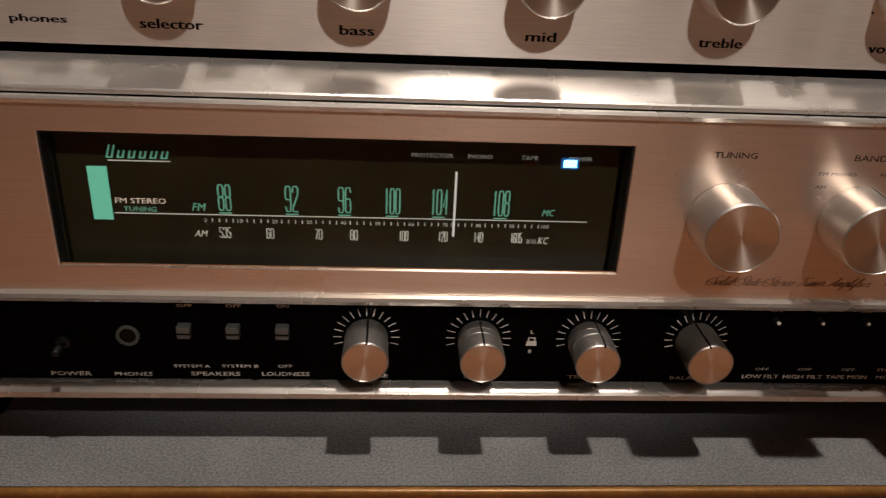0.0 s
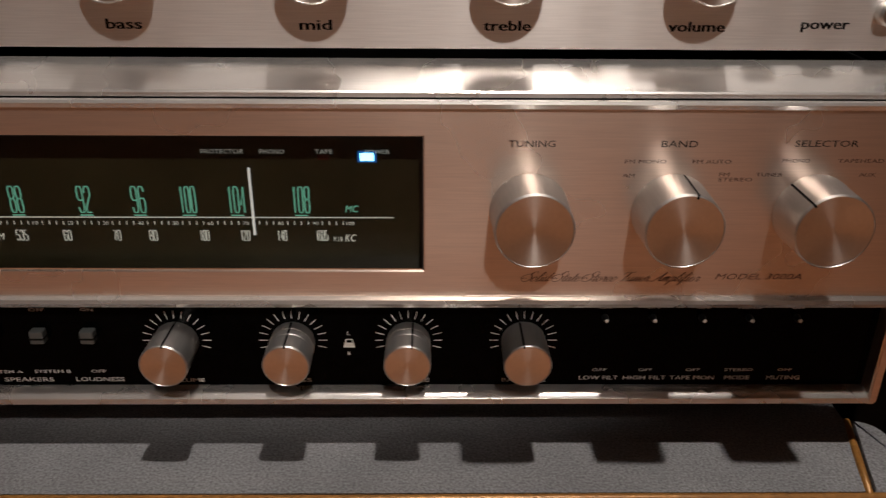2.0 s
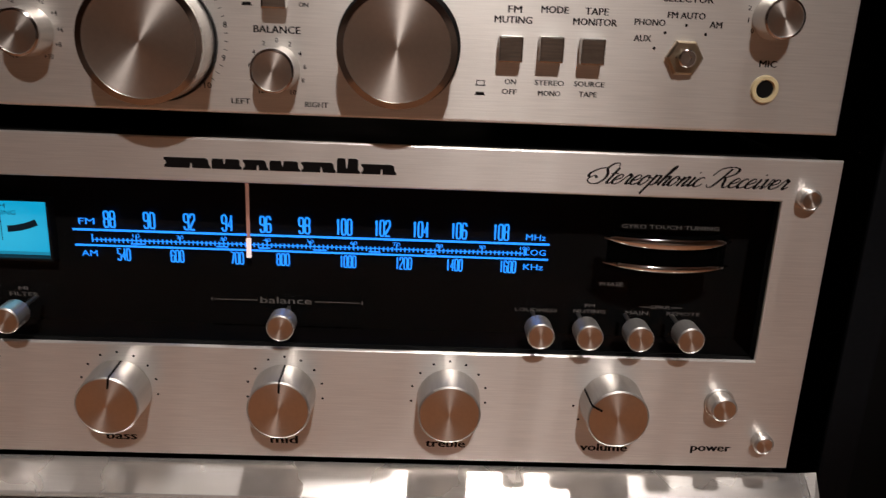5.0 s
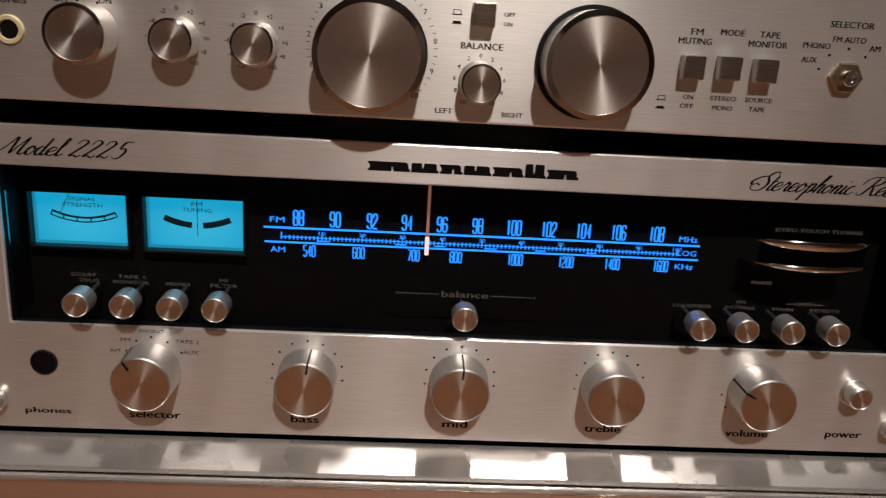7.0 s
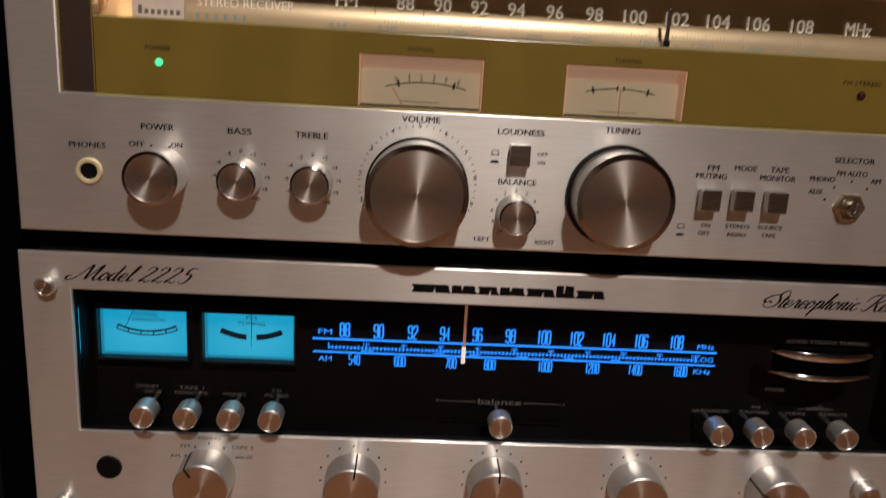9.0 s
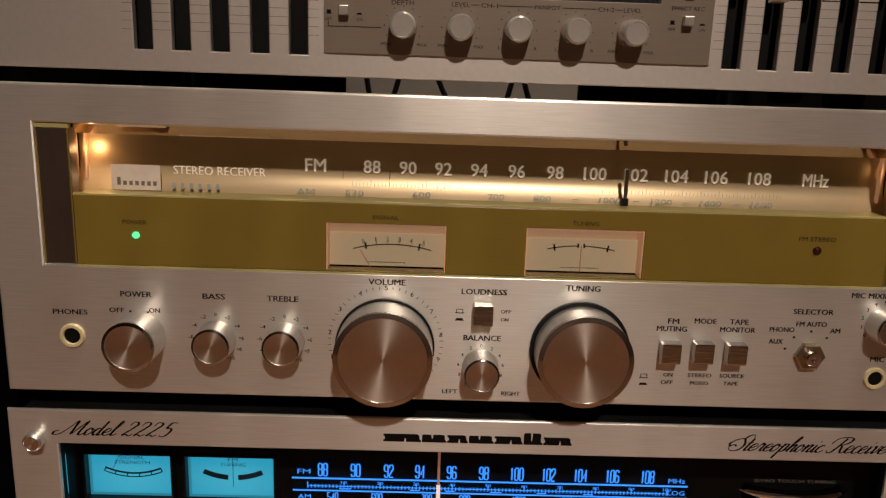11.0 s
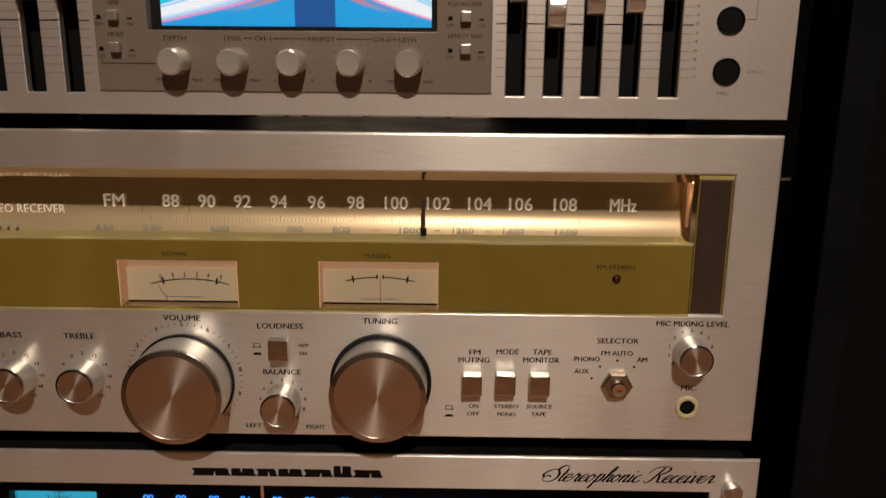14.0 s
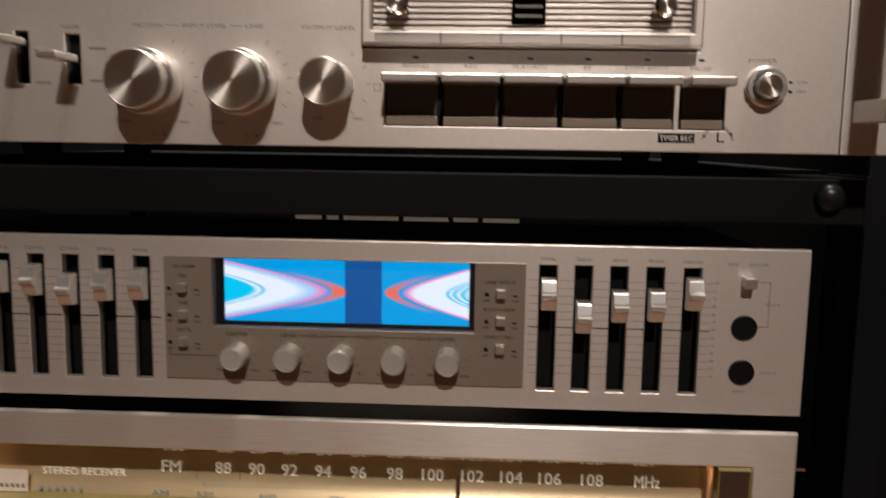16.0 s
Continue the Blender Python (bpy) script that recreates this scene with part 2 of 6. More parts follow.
def swirl_screen():
    """Lit display with nested white, pink and orange arcs that open towards both ends, on blue."""
    m = bpy.data.materials.new("blue_swirl_display")
    m.use_nodes = True
    n, l = m.node_tree.nodes, m.node_tree.links
    p = n["Principled BSDF"]
    p.inputs["Base Color"].default_value = (0.01, 0.01, 0.02, 1)
    co, sp = n.new("ShaderNodeTexCoord"), n.new("ShaderNodeSeparateXYZ")
    l.new(co.outputs["Generated"], sp.inputs[0])

    def op(kind, a, b=None, clamp=False):
        q = n.new("ShaderNodeMath")
        q.operation, q.use_clamp = kind, clamp
        for k, v in enumerate((a, b)):
            if v is None:
                continue
            if isinstance(v, (int, float)):
                q.inputs[k].default_value = v
            else:
                l.new(v, q.inputs[k])
        return q.outputs[0]

    def ramp(fac, stops):
        r = n.new("ShaderNodeValToRGB")
        r.color_ramp.elements[0].position, r.color_ramp.elements[0].color = stops[0][0], (*stops[0][1], 1)
        r.color_ramp.elements[1].position, r.color_ramp.elements[1].color = stops[-1][0], (*stops[-1][1], 1)
        for pos, c in stops[1:-1]:
            r.color_ramp.elements.new(pos).color = (*c, 1)
        l.new(fac, r.inputs[0])
        return r.outputs[0]

    u, v = sp.outputs["X"], sp.outputs["Z"]
    w = op("SUBTRACT", op("MULTIPLY", v, 2.0), 1.0)
    vv = op("DIVIDE", op("SUBTRACT", op("SQRT", op("ADD", op("MULTIPLY", w, w), 0.16)), 0.4), 0.677)
    sky, cyan, white, pink, orange, deep = (0.0, 0.34, 0.76), (0.0, 0.58, 0.90), (0.86, 0.92, 1.0), (0.85, 0.28, 0.55), (0.92, 0.15, 0.04), (0.002, 0.02, 0.20)
    left = op("ADD", op("DIVIDE", u, 0.52), op("MULTIPLY", vv, 0.90))
    right = op("ADD", op("DIVIDE", op("SUBTRACT", 1.0, u), 0.36), op("MULTIPLY", vv, 0.98))
    a = ramp(left, [(0.0, cyan), (0.22, cyan), (0.27, white), (0.31, (0.1, 0.55, 0.9)), (0.335, white), (0.56, white), (0.70, (0.36, 0.62, 0.95)), (0.77, pink), (0.84, sky), (1.0, sky)])
    b = ramp(right, [(0.0, white), (0.08, cyan), (0.12, white), (0.17, cyan), (0.21, white), (0.24, cyan), (0.28, white), (0.62, white), (0.70, pink), (0.76, sky), (1.0, sky)])
    tip_fade = op("SUBTRACT", 1.0, op("MULTIPLY", op("ABSOLUTE", w), 1.6), True)
    rims = []
    for field, lo, hi in ((left, 0.84, 0.98), (right, 0.79, 0.96)):
        inner = op("MULTIPLY", op("SUBTRACT", field, lo), 40.0, True)
        outer = op("MULTIPLY", op("SUBTRACT", hi, field), 40.0, True)
        rims.append(op("MULTIPLY", op("MULTIPLY", inner, outer), tip_fade))
    half = op("GREATER_THAN", u, 0.56)
    mix = n.new("ShaderNodeMix")
    mix.data_type = "RGBA"
    l.new(half, mix.inputs[0])
    l.new(a, mix.inputs[6])
    l.new(b, mix.inputs[7])
    rim = n.new("ShaderNodeMix")
    rim.data_type = "RGBA"
    l.new(op("MAXIMUM", rims[0], rims[1]), rim.inputs[0])
    l.new(mix.outputs[2], rim.inputs[6])
    rim.inputs[7].default_value = (*orange, 1)
    band = op("MULTIPLY", op("GREATER_THAN", u, 0.495), op("LESS_THAN", u, 0.645))
    mix2 = n.new("ShaderNodeMix")
    mix2.data_type = "RGBA"
    l.new(op("MULTIPLY", band, 0.80), mix2.inputs[0])
    l.new(rim.outputs[2], mix2.inputs[6])
    mix2.inputs[7].default_value = (*deep, 1)
    lines = n.new("ShaderNodeTexWave")
    lines.inputs["Scale"].default_value = 700.0
    l.new(co.outputs["Object"], lines.inputs[0])
    k = n.new("ShaderNodeMapRange")
    k.inputs[3].default_value, k.inputs[4].default_value = 1.22, 1.42
    l.new(lines.outputs["Fac"], k.inputs[0])
    l.new(mix2.outputs[2], p.inputs["Emission Color"])
    l.new(k.outputs[0], p.inputs["Emission Strength"])
    return m


SWIRL = swirl_screen()

# ---- building blocks (millimetres in, metres out) ----


def part(name, bm, mat, parent=None, label="", smooth=None):
    me = bpy.data.meshes.new(name)
    bmesh.ops.recalc_face_normals(bm, faces=bm.faces)
    bm.to_mesh(me)
    bm.free()
    me.materials.append(mat)
    if smooth:
        for poly in me.polygons:
            poly.use_smooth = True
        me.set_sharp_from_angle(angle=radians(smooth))
    ob = new(name, me)
    if parent is not None:
        ob.parent = parent
        ob.matrix_parent_inverse = parent.matrix_world.inverted() if parent.type == "EMPTY" else Matrix()
    if label:
        ob["label"] = label
    return ob


def thing(name, x, y, z, label, category, group="", kind=""):
    ob = new(name)
    ob.empty_display_size = 0.02
    ob.location = (x / 1000, y / 1000, z / 1000)
    ob.matrix_world = Matrix.Translation((x / 1000, y / 1000, z / 1000))
    return tagged(ob, label, category, group, kind)


def box(x0, x1, y0, y1, z0, z1, bevel=0.0, bm=None, segments=2):
    own = bmesh.new()
    bmesh.ops.create_cube(own, size=1.0)
    for v in own.verts:
        v.co = Vector(((x0 + x1) / 2 + v.co.x * (x1 - x0), (y0 + y1) / 2 + v.co.y * (y1 - y0), (z0 + z1) / 2 + v.co.z * (z1 - z0))) / 1000
    if bevel:
        bmesh.ops.bevel(own, geom=own.edges[:], offset=bevel / 1000, segments=segments, affect="EDGES", profile=0.6)
    if bm is None:
        return own
    me = bpy.data.meshes.new("scratch")
    own.to_mesh(me)
    own.free()
    bm.from_mesh(me)
    bpy.data.meshes.remove(me)
    return bm


def revolve(x, z, profile, n=48, ribs=0.0, bm=None):
    """A turned shape round an axis along y: profile of (radius, y); ribs: depth of knurling."""
    bm = bm or bmesh.new()
    rings = []
    for r, y in profile:
        if r < 1e-6:
            rings.append([bm.verts.new((x / 1000, y / 1000, z / 1000))])
            continue
        ring = []
        for k in range(n):
            a = 2 * math.pi * k / n
            q = r - (ribs if k % 2 else 0.0)
            ring.append(bm.verts.new(((x + q * math.cos(a)) / 1000, y / 1000, (z + q * math.sin(a)) / 1000)))
        rings.append(ring)
    for a, b in zip(rings, rings[1:]):
        for k in range(n):
            if len(a) == 1 and len(b) == 1:
                break
            if len(a) == 1:
                bm.faces.new((a[0], b[k], b[(k + 1) % n]))
            elif len(b) == 1:
                bm.faces.new((a[k], b[0], a[(k + 1) % n]))
            else:
                bm.faces.new((a[k], b[k], b[(k + 1) % n], a[(k + 1) % n]))
    return bm


def plate(x0, x1, z0, z1, yf, yb, holes=(), edge=0.6):
    """A plate facing -y with square holes cut right through it and a small chamfer round its outside."""
    bm = bmesh.new()
    xs = sorted({x0, x1, *[h[0] for h in holes], *[h[1] for h in holes]})
    zs = sorted({z0, z1, *[h[2] for h in holes], *[h[3] for h in holes]})

    def solid(i, j):
        if not (0 <= i < len(xs) - 1 and 0 <= j < len(zs) - 1):
            return False
        cx, cz = (xs[i] + xs[i + 1]) / 2, (zs[j] + zs[j + 1]) / 2
        return not any(h[0] < cx < h[1] and h[2] < cz < h[3] for h in holes)

    cache = {}

    def vert(x, y, z):
        key = (x, y, z)
        if key not in cache:
            cache[key] = bm.verts.new((x / 1000, y / 1000, z / 1000))
        return cache[key]

    for i in range(len(xs) - 1):
        for j in range(len(zs) - 1):
            if not solid(i, j):
                continue
            a, b, c, d = xs[i], xs[i + 1], zs[j], zs[j + 1]
            for y in (yf, yb):
                bm.faces.new([vert(p, y, q) for p, q in ((a, c), (b, c), (b, d), (a, d))])
            for di, dj, p, q in ((-1, 0, (a, c), (a, d)), (1, 0, (b, c), (b, d)), (0, -1, (a, c), (b, c)), (0, 1, (a, d), (b, d))):
                if not solid(i + di, j + dj):
                    bm.faces.new([vert(p[0], yf, p[1]), vert(q[0], yf, q[1]), vert(q[0], yb, q[1]), vert(p[0], yb, p[1])])
    bmesh.ops.recalc_face_normals(bm, faces=bm.faces)
    if edge:
        sharp = [e for e in bm.edges if len(e.link_faces) == 2 and e.calc_face_angle() > 1.0 and all(abs(v.co.y - yf / 1000) < 1e-7 for v in e.verts)]
        bmesh.ops.bevel(bm, geom=sharp, offset=edge / 1000, segments=2, affect="EDGES", profile=0.5)
    return bm


def lettering(text, x, z, w, h, y, mat, parent, shear=0.0, turn=0.0, name="lettering", bold=0.0, align="C"):
    """Words of a given width and height on a face that looks along -y, centred at (x, z)."""
    curve = bpy.data.curves.new(name, "FONT")
    curve.body, curve.size, curve.resolution_u, curve.shear = text, 1.0, 2, shear
    temp = bpy.data.objects.new("scratch", curve)
    me = bpy.data.meshes.new_from_object(temp)
    bpy.data.objects.remove(temp)
    bpy.data.curves.remove(curve)
    co = np.empty(len(me.vertices) * 3)
    me.vertices.foreach_get("co", co)
    co = co.reshape(-1, 3)
    lo, hi = co.min(0), co.max(0)
    sx, sz = w / max(hi[0] - lo[0], 1e-6), h / max(hi[1] - lo[1], 1e-6)
    px, pz = (co[:, 0] - (lo[0] + hi[0]) / 2) * sx, (co[:, 1] - (lo[1] + hi[1]) / 2) * sz
    if align == "L":
        px = px + w / 2
    c, s = math.cos(radians(turn)), math.sin(radians(turn))
    out = np.stack([(x + px * c - pz * s) / 1000, np.full(len(px), y / 1000), (z + px * s + pz * c) / 1000], 1)
    me.vertices.foreach_set("co", out.reshape(-1))
    if bold:
        heavy = bmesh.new()
        for side in (-1, 1):
            for v in me.vertices:
                v.co.x += (side if side < 0 else 2 * side) * bold * h * 0.7 / 1000
                v.co.y -= 0.00003 if side > 0 else 0.0
            heavy.from_mesh(me)
        heavy.to_mesh(me)
        heavy.free()
    me.materials.clear()
    me.materials.append(mat)
    me.name = name
    ob = new(name, me)
    ob.parent = parent
    ob.matrix_parent_inverse = parent.matrix_world.inverted()
    return ob


def ribbon(bm, pts, widths, y):
    """A flat stroke of changing width through points (x, z) on the face y."""
    last = None
    for k, (px, pz) in enumerate(pts):
        ax, az = pts[max(k - 1, 0)]
        bx, bz = pts[min(k + 1, len(pts) - 1)]
        d = math.hypot(bx - ax, bz - az) or 1.0
        ox, oz = -(bz - az) / d * widths[k] / 2, (bx - ax) / d * widths[k] / 2
        pair = [bm.verts.new(((px + ox) / 1000, y / 1000, (pz + oz) / 1000)), bm.verts.new(((px - ox) / 1000, y / 1000, (pz - oz) / 1000))]
        if last:
            bm.faces.new((last[0], last[1], pair[1], pair[0]))
        last = pair


def curve_through(pts, steps=7):
    """Catmull-Rom points through a stroke's few guide points."""
    out = []
    for k in range(len(pts) - 1):
        p0, p1, p2, p3 = pts[max(k - 1, 0)], pts[k], pts[k + 1], pts[min(k + 2, len(pts) - 1)]
        for j in range(steps):
            f = j / steps
            out.append(tuple(0.5 * (2 * b + (c - a) * f + (2 * a - 5 * b + 4 * c - d) * f * f + (3 * b - a - 3 * c + d) * f ** 3) for a, b, c, d in zip(p0, p1, p2, p3)))
    return out + [pts[-1]]


# copperplate letters: advance, then strokes; x-height 1, capitals 2
PEN = {}
PEN["e"] = 0.7, [(0, .35), (.45, .6), (.5, .9), (.25, 1), (.02, .6), (.08, .15), (.35, 0), (.75, .3)]
PEN["t"] = 0.52, [(.2, 1.7), (.15, .3), (.3, 0), (.6, .3)], [(-.05, 1.05), (.5, 1.1)]
PEN["r"] = 0.78, [(0, .3), (.2, 1), (.28, 1.08), (.3, .9), (.5, .95), (.48, .3), (.6, 0), (.85, .3)]
PEN["o"] = 0.72, [(.5, .95), (.25, 1), (.02, .6), (.08, .1), (.3, 0), (.55, .4), (.5, .9), (.45, .75), (.8, .75)]
PEN["p"] = 0.85, [(.22, 1.1), (.12, -.95)], [(.15, .4), (.35, 1), (.6, .95), (.6, .3), (.4, 0), (.2, .15)], [(.5, .1), (.9, .3)]
PEN["h"] = 0.82, [(0, .3), (.35, 1.5), (.4, 2), (.25, 2), (.15, 1.2), (.1, 0)], [(.12, .3), (.35, .95), (.55, .9), (.5, .2), (.62, 0), (.85, .3)]
PEN["n"] = 0.86, [(.15, 1), (.1, 0)], [(.12, .3), (.38, .98), (.58, .9), (.52, .2), (.65, 0), (.9, .3)]
PEN["i"] = 0.46, [(.15, 1), (.1, .25), (.22, 0), (.5, .3)], [(.2, 1.4), (.24, 1.55)]
PEN["c"] = 0.66, [(.5, .85), (.35, 1), (.1, .8), (.02, .35), (.2, 0), (.45, .05), (.7, .3)]
PEN["v"] = 0.78, [(0, .9), (.18, 1), (.22, .3), (.3, 0), (.55, .4), (.6, 1), (.8, .9)]
PEN["d"] = 0.88, [(.5, .9), (.25, 1), (.02, .5), (.15, 0), (.4, .2), (.52, .8)], [(.65, 2), (.5, .3), (.62, 0), (.9, .3)]
PEN["l"] = 0.52, [(0, .3), (.35, 1.5), (.4, 2), (.25, 2), (.12, 1), (.1, .2), (.25, 0), (.55, .3)]
PEN["f"] = 0.56, [(0, .3), (.4, 1.6), (.4, 2), (.25, 1.9), (.12, .8), (.05, -.8), (.2, -.6), (.3, .1), (.6, .3)]
PEN["a"] = 0.82, [(.5, .9), (.25, 1), (.02, .5), (.15, 0), (.4, .25), (.52, .95), (.5, .2), (.62, 0), (.85, .3)]
PEN["u"] = 0.88, [(.05, 1), (.05, .3), (.2, 0), (.45, .3), (.55, 1), (.52, .2), (.65, 0), (.9, .3)]
PEN["m"] = 1.08, [(.1, 1), (.05, 0)], [(.08, .3), (.3, 1), (.45, .9), (.4, 0)], [(.43, .3), (.65, 1), (.8, .9), (.76, .2), (.88, 0), (1.1, .3)]
PEN["S"] = 1.25, [(1.3, 1.8), (1.15, 2.15), (.75, 2.1), (.55, 1.6), (.9, 1.05), (1, .5), (.7, 0), (.1, 0), (-.3, .4), (0, .8), (.35, .55)], [(.6, 1.7), (-.1, 1.5), (-.5, 1), (-.35, .6)]
PEN["R"] = 1.62, [(.75, 2), (.6, 1), (.35, .1), (0, 0), (-.2, .3)], [(-.3, 1.2), (-.1, 1.9), (.6, 2.15), (1.3, 2), (1.35, 1.5), (.9, 1.1), (.6, 1.05), (.9, .9), (1.15, .2), (1.4, 0), (1.7, .3)]
PEN["M"] = 1.8, [(-.6, .55), (-.95, .4), (-.9, 0), (-.4, .05), (.05, .8), (.5, 2), (.6, 1), (.65, .05), (1, 1), (1.4, 2), (1.3, .8), (1.3, .1), (1.5, 0), (1.8, .3)]
PEN["T"] = 1.0, [(-.2, 1.6), (0, 2), (.6, 1.95), (1.2, 2.1)], [(.6, 1.95), (.5, .8), (.3, .1), (0, .1)]
PEN["A"] = 1.28, [(-.2, .2), (.1, 0), (.6, 1), (.95, 2.1), (.9, .9), (.95, .1), (1.2, .3)], [(.3, .75), (1, .8)]
PEN["2"] = 1.08, [(.05, 1.5), (.2, 1.95), (.55, 1.95), (.7, 1.6), (.4, .9), (0, .1), (.3, .2), (.6, 0), (.85, .25)]
PEN["5"] = 1.0, [(.85, 2), (.35, 1.95), (.25, 1.2), (.6, 1.2), (.75, .8), (.6, .15), (.25, 0), (0, .25)]


def script(text, x, z, w, h, y, mat, parent, slant=0.55, heavy=0.24, fine=0.07):
    """Copperplate handwriting of a given width and cap height, its base line at z, centred on x."""
    strokes, at = [], 0.0
    for ch in text:
        if ch == " ":
            at += 0.6
            continue
        for stroke in PEN[ch][1:]:
            strokes.append([(at + px + slant * pz, pz) for px, pz in curve_through(stroke)])
        at += PEN[ch][0]
    lo = min(p[0] for q in strokes for p in q)
    sx, sz = w / (max(p[0] for q in strokes for p in q) - lo), h / 2
    bm = bmesh.new()
    for k, stroke in enumerate(strokes):
        pts = [(x - w / 2 + (px - lo) * sx, z + pz * sz) for px, pz in stroke]
        widths = []
        for j in range(len(pts)):
            a, b = pts[max(j - 1, 0)], pts[min(j + 1, len(pts) - 1)]
            down = max(0.0, (a[1] - b[1]) / (math.hypot(b[0] - a[0], b[1] - a[1]) or 1.0))
            widths.append((fine + (heavy - fine) * down ** 2) * sz)
        ribbon(bm, pts, widths, y - 0.004 * (k % 5))
    return part("script_lettering", bm, mat, parent)


NARROW = {}
NARROW["0"] = [(0, .25), (0, 1.75), (.2, 2), (.8, 2), (1, 1.75), (1, .25), (.8, 0), (.2, 0), (0, .25)],
NARROW["1"] = [(.3, 1.7), (.55, 2), (.55, 0)],
NARROW["2"] = [(0, 1.5), (0, 1.8), (.2, 2), (.8, 2), (1, 1.8), (1, 1.35), (0, .35), (0, 0), (1, 0)],
NARROW["3"] = [(0, 1.6), (.2, 2), (.8, 2), (1, 1.75), (1, 1.2), (.7, 1.03), (1, .85), (1, .25), (.8, 0), (.2, 0), (0, .4)],
NARROW["4"] = [(.75, 0), (.75, 2), (0, .6), (1, .6)],
NARROW["5"] = [(.95, 2), (.05, 2), (.05, 1.1), (.8, 1.1), (1, .9), (1, .25), (.8, 0), (.2, 0), (0, .3)],
NARROW["6"] = [(1, 1.6), (.8, 2), (.2, 2), (0, 1.75), (0, .25), (.2, 0), (.8, 0), (1, .25), (1, .9), (.8, 1.1), (.05, 1.1)],
NARROW["7"] = [(0, 2), (1, 2), (.4, 0)],
NARROW["8"] = [(.2, 1.05), (0, 1.25), (0, 1.8), (.2, 2), (.8, 2), (1, 1.8), (1, 1.25), (.8, 1.05), (.2, 1.05)], [(.2, 1.05), (0, .85), (0, .2), (.2, 0), (.8, 0), (1, .2), (1, .85), (.8, 1.05)]
NARROW["9"] = [(0, .4), (.2, 0), (.8, 0), (1, .25), (1, 1.75), (.8, 2), (.2, 2), (0, 1.75), (0, 1.15), (.2, .95), (.95, .95)],


def narrow_number(text, x, z, w, h, y, mat, parent, weight=0.9):
    """Tall condensed dial figures drawn with an even stroke, centred at (x, z)."""
    gap = 0.42
    cell = w / (len(text) * (1 + gap) - gap)
    bm = bmesh.new()
    for k, ch in enumerate(text):
        for q, stroke in enumerate(NARROW[ch]):
            pts = [(x - w / 2 + (k * (1 + gap) + px) * cell, z + (pz - 1) * h / 2) for px, pz in stroke]
            ribbon(bm, pts, [weight] * len(pts), y - 0.01 * q)
    return part("dial_number", bm, mat, parent)


def bars(rects, y, mat, parent, name="marking"):
    """Flat printed marks: rows of (x0, x1, z0, z1) on the face y."""
    bm = bmesh.new()
    for x0, x1, z0, z1 in rects:
        vs = [bm.verts.new((a / 1000, y / 1000, b / 1000)) for a, b in ((x0, z0), (x1, z0), (x1, z1), (x0, z1))]
        bm.faces.new(vs)
    ob = part(name, bm, mat, parent)
    return tagged(ob, kind="stuff") if len(rects) > 1 else ob


def spokes(x, z, r0, r1, angles, width, y, mat, parent, name="scale_marks"):
    """Radial tick marks; angles in degrees clockwise from straight up."""
    bm = bmesh.new()
    for a in angles:
        s, c = math.sin(radians(a)), math.cos(radians(a))
        pts = [(r0 * s - width / 2 * c, r0 * c + width / 2 * s), (r0 * s + width / 2 * c, r0 * c - width / 2 * s), (r1 * s + width / 2 * c, r1 * c - width / 2 * s), (r1 * s - width / 2 * c, r1 * c + width / 2 * s)]
        bm.faces.new([bm.verts.new(((x + p) / 1000, y / 1000, (z + q) / 1000)) for p, q in pts])
    ob = part(name, bm, mat, parent)
    return tagged(ob, kind="stuff") if len(angles) > 1 else ob


def arc(x, z, r0, r1, a0, a1, y, mat, parent, name="scale_arc", n=24):
    bm = bmesh.new()
    last = None
    for k in range(n + 1):
        a = radians(a0 + (a1 - a0) * k / n)
        pair = [bm.verts.new(((x + r * math.sin(a)) / 1000, y / 1000, (z + r * math.cos(a)) / 1000)) for r in (r0, r1)]
        if last:
            bm.faces.new((last[0], pair[0], pair[1], last[1]))
        last = pair
    return part(name, bm, mat, parent)


